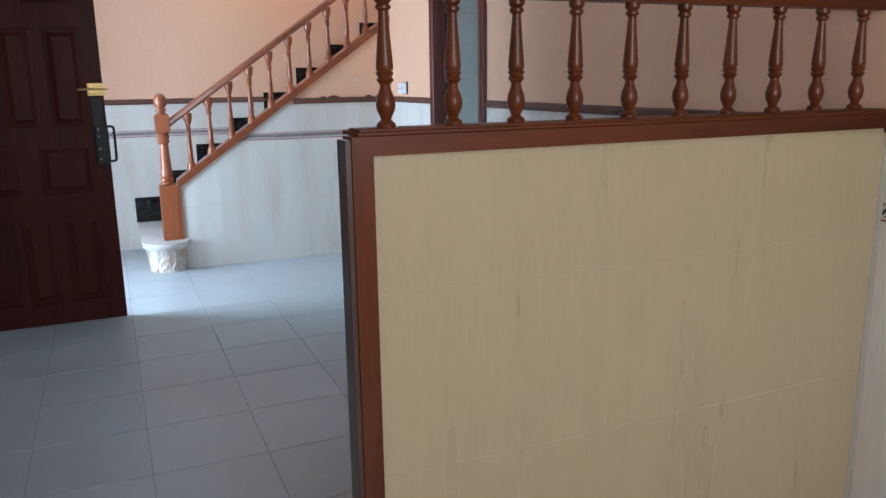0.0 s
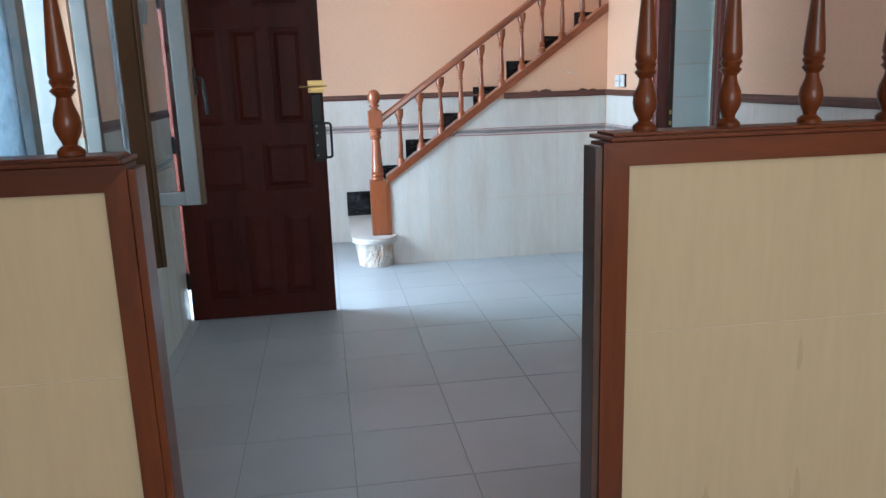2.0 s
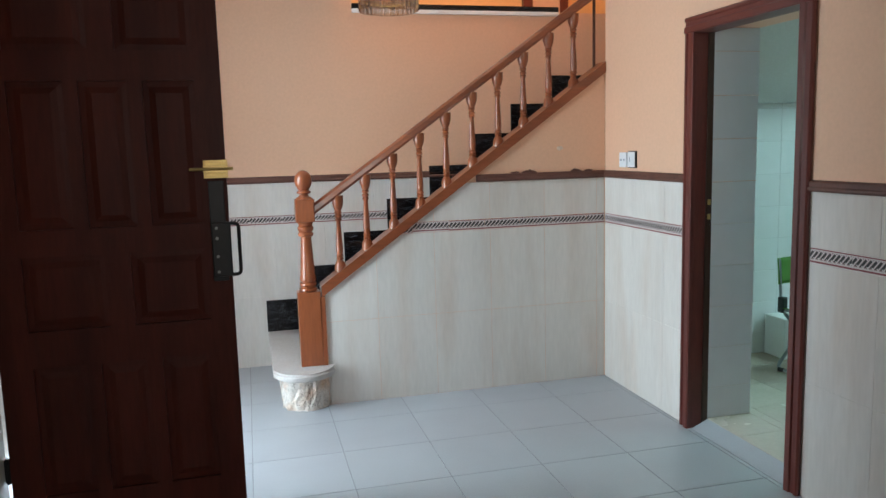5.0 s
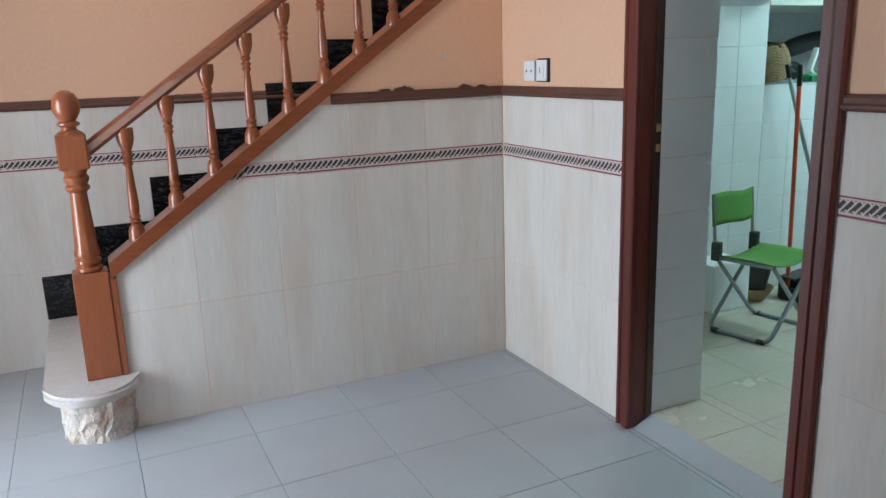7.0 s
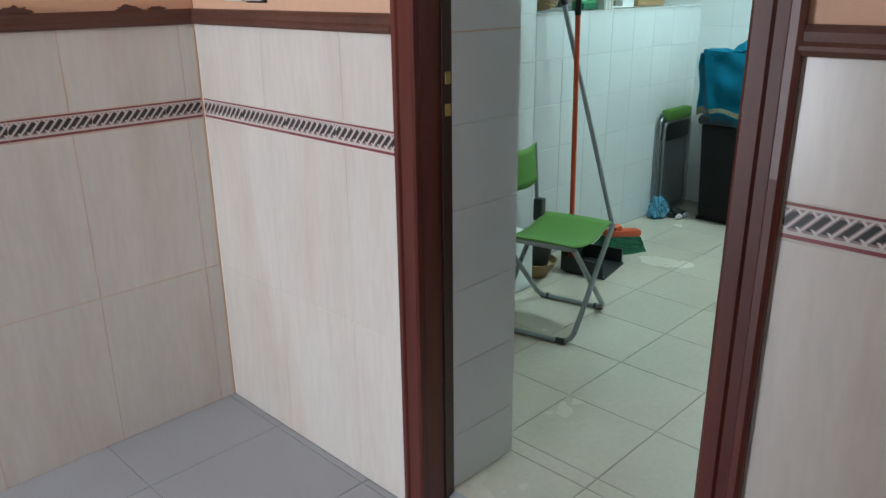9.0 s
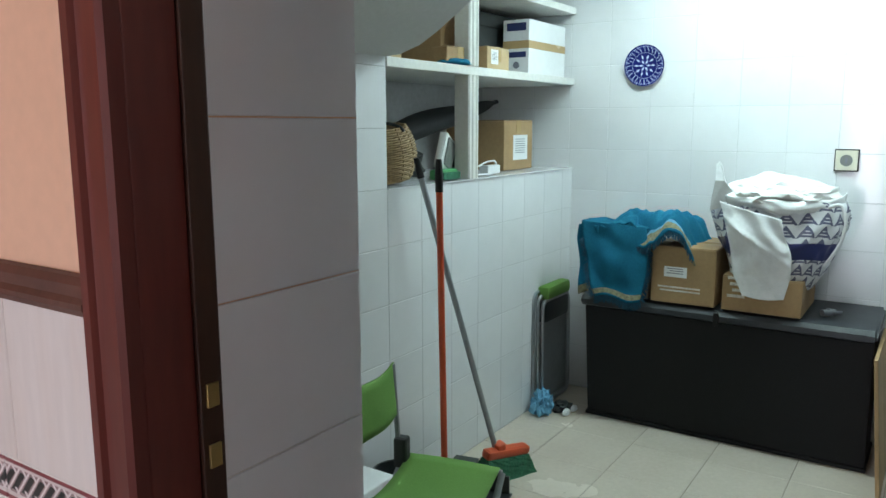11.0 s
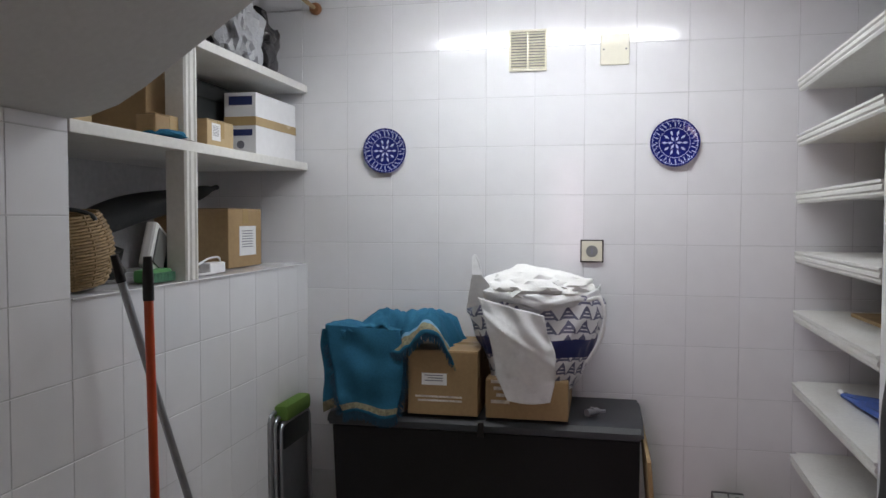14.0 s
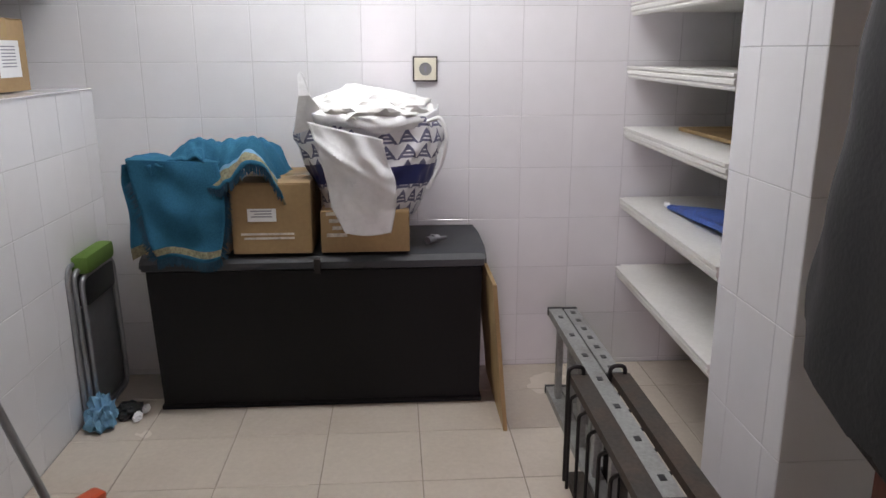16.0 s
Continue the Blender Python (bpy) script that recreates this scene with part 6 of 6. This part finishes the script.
# camp chair
cc = thing("camp_chair", "green canvas folding camp chair on crossed grey steel tubes", "chair")
cc.matrix_world = pose(3.645, 5.463, 0, 0, 0, 12)
xa, xb, ya, yb, zs = -0.180, 0.180, -0.16, 0.16, 0.412
for x_floor, x_top, off in ((xa - 0.02, xb, 0.0), (xb, xa, 0.012)):
    bm = bmesh.new()
    pts = rounded([(x_top, ya + off, zs), (x_floor, ya + off, FZ + 0.011), (x_floor, yb - off, FZ + 0.011), (x_top, yb - off, zs), (x_top, ya + off + 0.001, zs + 0.0005)], 0.055, 5)
    tube(bm, pts, 0.0105, 10)
    part("leg_frame", bm, "steel", cc, smooth=True)
bm = bmesh.new()
sag = lambda u, v: (xa - 0.008 + (xb - xa + 0.016) * u, ya + 0.008 + (yb - ya - 0.03) * v, zs + 0.011 - 0.028 * math.sin(math.pi * u) + 0.004 * math.sin(math.pi * v))
ob = part("seat", sheet(sag, 12, 8, None, lambda u, v: 0), "greenf", cc, "green canvas seat", smooth=True)
solid(ob, 0.004)
bm = bmesh.new()
for x in (xa, xb - 0.03):
    tube(bm, [(x + 0.01, yb, zs + 0.005), (x, yb + 0.015, 0.715)], 0.0085, 8)
part("back_post", bm, "steel", cc, smooth=True)
for x in (xa, xb - 0.03):
    bm = boxes((x - 0.012, x + 0.03, yb - 0.03, yb + 0.012, zs - 0.02, zs + 0.075), bevel=0.010)
    part("bracket", bm, "darkp", cc, "dark grey plastic bracket")
bk = lambda u, v: (xa - 0.012 + (xb - xa - 0.006) * u, yb + 0.006 + 0.012 * v - 0.018 * math.sin(math.pi * u), 0.562 + 0.155 * v + 0.006 * math.sin(math.pi * u * 2))
ob = part("backrest", sheet(bk, 12, 6, None, lambda u, v: 0), "greenf", cc, "green canvas backrest", smooth=True)
solid(ob, 0.006)
for x in (xa - 0.02, xb):
    for y in (ya + 0.04, yb - 0.04):
        bm = bmesh.new()
        tube(bm, [(x, y - 0.018, FZ + 0.0125), (x, y + 0.018, FZ + 0.0125)], 0.0122, 8)
        part("foot_pad", bm, "darkp", cc)

# dustpan with its orange pole, and the broom
dp = thing("dustpan", "dark long-handled dustpan with an orange pole", "dustpan")
bm = bmesh.new()
tube(bm, [(4.140, 5.752, 1.20), (4.155, 5.740, 0.10)], 0.0115, 12)
part("pole", bm, "orangep", dp, "orange-red painted pole", smooth=True)
bm = bmesh.new()
tube(bm, [(4.139, 5.753, 1.305), (4.1395, 5.7525, 1.25), (4.140, 5.752, 1.195)], [0.010, 0.014, 0.0135], 12)
part("grip", bm, "black", dp, "black grip", smooth=True)
bm = bmesh.new()
pan = [(-0.12, 0.10), (-0.13, -0.11), (0.13, -0.11), (0.12, 0.10)]
at = lambda u, v, d: (4.245 + u * 0.97 - v * 0.2, 5.675 + v * 0.97 + u * 0.2, d)
prism(bm, pan, at, FZ + 0.001, FZ + 0.008)
prism(bm, [(-0.12, 0.10), (0.12, 0.10), (0.12, 0.113), (-0.12, 0.113)], at, FZ + 0.008, FZ + 0.13)
prism(bm, [(-0.13, -0.10), (-0.12, -0.10), (-0.11, 0.099), (-0.12, 0.099)], at, FZ + 0.008, FZ + 0.075)
prism(bm, [(0.12, -0.10), (0.13, -0.10), (0.12, 0.099), (0.11, 0.099)], at, FZ + 0.008, FZ + 0.075)
prism(bm, [(-0.12, 0.02), (0.12, 0.02), (0.12, 0.099), (-0.12, 0.099)], at, FZ + 0.12, FZ + 0.13)
part("pan", bm, "darkp", dp)
br = thing("broom", "broom with green bristles, orange head and grey metal pole", "broom")
bm = bmesh.new()
tube(bm, [(4.197, 5.868, 1.24), (4.478, 5.712, 0.155)], 0.011, 12)
part("pole", bm, "steel", br, "grey metal pole", smooth=True)
bm = bmesh.new()
tube(bm, [(4.182, 5.876, 1.305), (4.198, 5.867, 1.235)], [0.010, 0.0135], 12)
part("grip", bm, "black", br, "black grip", smooth=True)
bm = bmesh.new()
box(bm, -0.105, 0.105, -0.024, 0.024, -0.018, 0.018, bevel=0.012, m=pose(4.51, 5.685, 0.150, 8, 6, -22))
box(bm, -0.02, 0.02, -0.02, 0.02, 0.01, 0.045, bevel=0.008, m=pose(4.485, 5.70, 0.150, 8, -10, -22))
part("head", bm, "orangep", br, "orange plastic head")
bm = bmesh.new()
mm = pose(4.51, 5.685, 0.135, 8, 6, -22)
a = [bm.verts.new(mm @ Vector(p)) for p in ((-0.10, -0.022, 0.0), (0.10, -0.022, 0.0), (0.10, 0.022, 0.0), (-0.10, 0.022, 0.0))]
b = [bm.verts.new(mm @ Vector(p)) for p in ((-0.145, -0.045, -0.085), (0.15, -0.045, -0.085), (0.15, 0.04, -0.085), (-0.145, 0.04, -0.085))]
bm.faces.new(a)
bm.faces.new(b[::-1])
for i in range(4):
    j = (i + 1) % 4
    bm.faces.new((a[i], b[i], b[j], a[j]))
bmesh.ops.subdivide_edges(bm, edges=list(bm.edges), cuts=9, use_grid_fill=True)
rr = random.Random(2)
for v in bm.verts:
    v.co += Vector((rr.uniform(-0.003, 0.003), rr.uniform(-0.003, 0.003), 0))
part("bristles", bm, "greenb", br, "splayed green bristles")

wbx = thing("polystyrene_box", "plain white box standing on the floor behind the camp chair", "box")
part("box_body", boxes((3.60, 3.86, 5.74, 5.93, FZ + 0.001, 0.30), bevel=0.006), "paper", wbx)
pt = thing("flower_pot", "grey bowl standing in a brown clay dish on the floor", "pot")
bm = bmesh.new()
lathe(bm, [(0.055, 0.0), (0.09, 0.05), (0.105, 0.075), (0.098, 0.075), (0.08, 0.05)], 24, pose(3.99, 5.825, FZ + 0.001))
part("dish", bm, "wicker", pt, "brown clay dish", smooth=True)
bm = bmesh.new()
lathe(bm, [(0.062, 0.055), (0.088, 0.19), (0.092, 0.20), (0.085, 0.20), (0.06, 0.07)], 24, pose(3.99, 5.825, FZ + 0.001))
part("bowl", bm, "darkp", pt, "dark grey bowl", smooth=True)

rag = thing("floor_cloth", "crumpled pale blue cloth dropped on the cream tiles", "cloth")
part("cloth_body", lump("r", "ltblue", (5.20, 5.865, FZ + 0.045), (0.065, 0.055, 0.075), 3.0, 0.4, 6.0), "ltblue", rag, smooth=True)
rag = thing("cleaning_glove", "crumpled black and white cleaning glove on the cream tiles", "glove")
part("glove_body", lump("r", "black", (5.285, 5.80, FZ + 0.018), (0.055, 0.05, 0.032), 5.0, 0.4, 6.0, sub=3), "darkp", rag, smooth=True)
part("cuff", lump("r", "paper", (5.24, 5.755, FZ + 0.014), (0.030, 0.016, 0.018), 9.0, 0.3, 6.0, sub=3), "paper", rag, "white striped cuff", smooth=True)
part("cuff", lump("r", "paper", (5.305, 5.745, FZ + 0.014), (0.028, 0.014, 0.018), 4.0, 0.3, 6.0, sub=3), "paper", rag, "white striped cuff", smooth=True)


# ---- ladders on their side ----
def ladder(y, x0, x1, mat, label, z1=0.385, rungs=7, w=0.05, hooks=True):
    t = thing("ladder", label, "ladder", "folded ladders on the floor")
    for z in (FZ + 0.001, z1 - 0.025):
        bm = boxes((x0, x1, y - w / 2, y + w / 2, z, z + 0.004), (x0, x1, y - w / 2, y - w / 2 + 0.003, z + 0.0041, z + 0.025), (x0, x1, y + w / 2 - 0.003, y + w / 2, z + 0.0041, z + 0.025), (x0, x1, y - w / 2, y + w / 2, z + 0.0251, z + 0.029))
        part("rail", bm, mat, t, "boxed side rail")
        for x in (x0 - 0.006, x1 + 0.006):
            part("end_cap", boxes((x - 0.008, x + 0.008, y - w / 2 - 0.003, y + w / 2 + 0.003, z - 0.0005, z + 0.032), bevel=0.004), "darkp", t)
    for i in range(rungs):
        x = x0 + (x1 - x0) * (i + 0.45) / rungs
        bm = boxes((x - 0.016, x + 0.016, y - 0.011, y + 0.011, FZ + 0.0305, z1 - 0.0255), bevel=0.004)
        part("rung", bm, mat, t)
        part("rung_plug", boxes((x - 0.012, x + 0.012, y - 0.008, y + 0.008, z1 + 0.0042, z1 + 0.0062)), "darkp", t)
    return t


ladder(4.216, 4.10, 5.365, "oldalu", "dusty aluminium ladder lying folded on its side")
ladder(4.160, 4.765, 5.36, "oldalu", "dusty aluminium ladder folded against its twin section")


def iron_base(y, x0, x1, z1, label):
    t = thing("bed_base", label, "bed base", "iron frames stacked on the floor")
    for z in (FZ + 0.03, z1):
        bm = boxes((x0, x1, y - 0.027, y + 0.027, z, z + 0.004), (x0, x1, y - 0.027, y - 0.023, z - 0.022, z - 0.0001), (x0, x1, y + 0.023, y + 0.027, z - 0.022, z - 0.0001), bevel=0.0)
        part("rail", bm, "rust", t, "channel-shaped iron rail")
    n = 9
    for i in range(n):
        x = x1 - 0.05 - (x1 - x0 - 0.1) * i / (n - 1)
        bm = bmesh.new()
        pts = rounded([(x, y + 0.036, FZ + 0.008), (x, y + 0.036, z1 - 0.05), (x - 0.02, y + 0.022, z1 - 0.03)], 0.02)
        tube(bm, pts, 0.0055, 6)
        part("rod", bm, "black", t, smooth=True)
    bm = bmesh.new()
    tube(bm, rounded([(x1 - 0.005, y + 0.033, FZ + 0.008), (x1 - 0.005, y + 0.033, z1 + 0.03), (x1 - 0.005, y - 0.012, z1 + 0.03), (x1 - 0.005, y - 0.012, z1 - 0.01)], 0.02), 0.0065, 8)
    part("hook", bm, "black", t, "bent iron hook", smooth=True)
    return t


iron_base(4.274, 3.78, 4.74, 0.395, "brown painted iron frame standing on edge beside the ladders")
iron_base(4.149, 3.78, 4.74, 0.395, "brown painted iron frame with bent hooks, on edge")

# ---- open storeroom door with the coat ----
sd = thing("storeroom_door", "open dark wooden storeroom door with a round brass knob", "door")
SWING = Matrix.Translation((2.83, 4.23, 0)) @ Matrix.Rotation(radians(-8), 4, "Z") @ Matrix.Translation((-2.83, -4.23, 0))
sd.matrix_world = SWING
part("door_leaf", boxes((2.83, 3.60, 4.212, 4.247, FZ + 0.006, 1.92), bevel=0.003), "doorwood", sd)
bm = bmesh.new()
lathe(bm, [(0.026, 0.0005), (0.026, 0.006), (0.011, 0.008), (0.011, 0.032), (0.024, 0.040), (0.029, 0.053), (0.024, 0.066), (0.008, 0.070)], 22, Matrix.Translation((3.540, 4.247, 0.965)) @ pose(0, 0, 0, -90))
part("door_knob", bm, "brass", sd, "worn brass knob", smooth=True)
bm = boxes((2.8125, 2.8295, 4.225, 4.23, 0.25, 0.33), (2.8125, 2.8295, 4.225, 4.23, 1.60, 1.68))
part("hinge", bm, "brass", sd)
jk = thing("coat", "black quilted coat hanging on the open storeroom door", "coat")
jk.matrix_world = SWING
bm = bmesh.new()
seg, lev = 44, 40
rows = []
for i in range(lev + 1):
    t = i / lev
    z = 0.94 + 0.81 * t
    wx = 0.195 - 0.115 * t ** 1.3
    wy = 0.068 - 0.028 * t
    row = []
    for k in range(seg):
        a = 2 * math.pi * k / seg
        w = 1 + 0.05 * math.sin(6 * a + 2 * t) + 0.06 * n3(2 * math.cos(a), 2 * math.sin(a), 5 * t) + 0.025 * math.sin(t * 30)
        dz = -0.05 * (0.3 - math.cos(a)) * (1 - t) + 0.02 * n3(3 * math.cos(a), 3 * math.sin(a), 1) * (1 - t)
        row.append(bm.verts.new((3.455 - 0.03 * t + wx * w * math.cos(a), 4.326 + wy * w * math.sin(a), z + dz)))
    rows.append(row)
for i in range(lev):
    for k in range(seg):
        bm.faces.new((rows[i][k], rows[i][(k + 1) % seg], rows[i + 1][(k + 1) % seg], rows[i + 1][k]))
bm.faces.new(rows[0][::-1])
bm.faces.new(rows[-1])
part("coat_body", bm, "jacket", jk, smooth=True)
bm = bmesh.new()
tube(bm, rounded([(3.425, 4.248, 1.80), (3.425, 4.31, 1.80), (3.425, 4.315, 1.74)], 0.02), 0.006)
part("hanging_loop", bm, "black", jk)


# ---- tiles and floor pieces ----
tiles(wall_stair, P_STAIR, [[(0.776, 0), (XW - 0.005, 0), (XW - 0.005, 0.949), (1.2147, 0.949), (0.776, S0 + K * 0.016)]], grid(0.77, XW, 0.336, 1.071), [0, 0.475, 0.949], "dado", gap=0.0016, thick=0.004)
tiles(wall_stair, P_STAIR, [[(1.2147, 0.949), (XW - 0.005, 0.949), (XW - 0.005, 1.009), (1.2997, 1.009)]], grid(1.2, XW, 0.213, 1.071), [0.949, 1.009], "border", "border_tile", gap=0.0014, thick=0.004)
tiles(wall_stair, P_STAIR, [[(1.2997, 1.009), (XW - 0.005, 1.009), (XW - 0.005, RAIL0), (1.601, RAIL0)]], grid(1.29, XW, 0.336, 1.071), [1.009, RAIL0], "dado", gap=0.0016, thick=0.004)
dado_wall(wall_east, P_EAST, 0.004, 0.868, 0.0)
dado_wall(wall_east, P_EAST, 1.727, 4.27, 1.727)
dado_wall(wall_east, P_EAST, 4.40, 6.2, 4.40)
dado_wall(wall_back, P_BACK, XL, 2.2, XL + 0.1)
dado_wall(wall_west, P_WEST, 3.24, 4.87, 3.30)
dado_wall(wall_west, P_WEST, 0.4, 1.535, 0.5)
dado_wall(wall_west, P_WEST, 1.68, 2.25, 1.68)
tiles(wall_west, P_WEST, [rect(2.25, 3.24, 0, 0.859)], grid(2.25, 3.24, 0.336, 2.25), [0, 0.475, 0.859], "dado", gap=0.0016, thick=0.004)
P_FLOOR = plane((0, 0, 0), (1, 0, 0), (0, 1, 0))
tiles(floor_1, P_FLOOR, [rect(XL, XW, -0.6, YB)], grid(XL, XW, 0.4205, 0.344), grid(-0.6, YB, 0.4205, 4.82), "floor1", "floor_tile", gap=0.003, thick=0.004)
tiles(floor_1, P_FLOOR, [rect(XW, 2.56, YD0, YD1)], grid(XW, 2.6, 0.4205, 0.344), grid(YD0, YD1, 0.4205, 4.82), "floor1", "floor_tile", gap=0.003, thick=0.004)
P_FLOOR2 = plane((0, 0, FZ), (1, 0, 0), (0, 1, 0))
tiles(floor_2, P_FLOOR2, [rect(2.56, XW2, YD0, YD1), rect(XW2, XF, 3.35, YS)], grid(2.56, XF, 0.318, 5.093), grid(3.3, YS, 0.318, 4.742), "floor2", "floor_tile", gap=0.0022, thick=0.004)
T = 0.2055
P_FAR = plane((XF + 0.0002, 4.52, 0), (0, -1, 0), (0, 0, 1))
tiles(wall_far, P_FAR, [rect(4.52 - 6.48, 4.52 - 3.31, 0.04, CEIL2)], grid(-2, 1.25, T, 0), grid(0, CEIL2, T, 0.471), "wtile", gap=0.0018, thick=0.005)
P_LEFT = plane((0, YS + 0.0002, 0), (1, 0, 0), (0, 0, 1))
tiles(wall_left, P_LEFT, [rect(XW2, 4.10, 0.04, 1.648), rect(4.10, XF - 0.005, 0.04, 1.20)], grid(XW2, XF, T, 4.10), grid(0, 1.7, T, 1.20), "wtile", gap=0.0018, thick=0.004)
P_SILL = plane((0, 0, 1.2005), (1, 0, 0), (0, 1, 0))
tiles(wall_left, P_SILL, [rect(4.10, XF - 0.005, YS - 0.006, 6.5)], grid(4.1, XF, T, 4.10), grid(YS - 0.006, 6.5, T, YS - 0.006), "wtile", gap=0.0018, thick=0.003)
P_PIL = plane((4.195, YN, 0), (-1, 0, 0), (0, 0, 1))
tiles(pillar, P_PIL, [rect(-0.405, 0, 0.04, CEIL2)], grid(-0.5, 0, T, -0.08), grid(0, CEIL2, 0.31, 0.10), "wtile", gap=0.0018, thick=0.003)
P_PIL2 = plane((4.195 - 0.002, YN, 0), (0, -1, 0), (0, 0, 1))
tiles(pillar, P_PIL2, [rect(0, 0.64, 0.04, CEIL2)], grid(0, 0.64, 0.32, 0), grid(0, CEIL2, 0.31, 0.10), "wtile", gap=0.0018, thick=0.003)
P_JAMB = plane((0, YD1 - 0.003, 0), (1, 0, 0), (0, 0, 1))
tiles(wall_east, P_JAMB, [rect(2.56, XW2, 0.04, 1.95)], [2.56, XW2], grid(0, 1.95, T, 0.196), "wtile", gap=0.002, thick=0.003)
P_JAMB2 = plane((0, YD0 + 0.003, 0), (-1, 0, 0), (0, 0, 1))
tiles(wall_east, P_JAMB2, [rect(-XW2, -2.56, 0.04, 1.95)], [-XW2, -2.56], grid(0, 1.95, T, 0.196), "wtile", gap=0.002, thick=0.003)
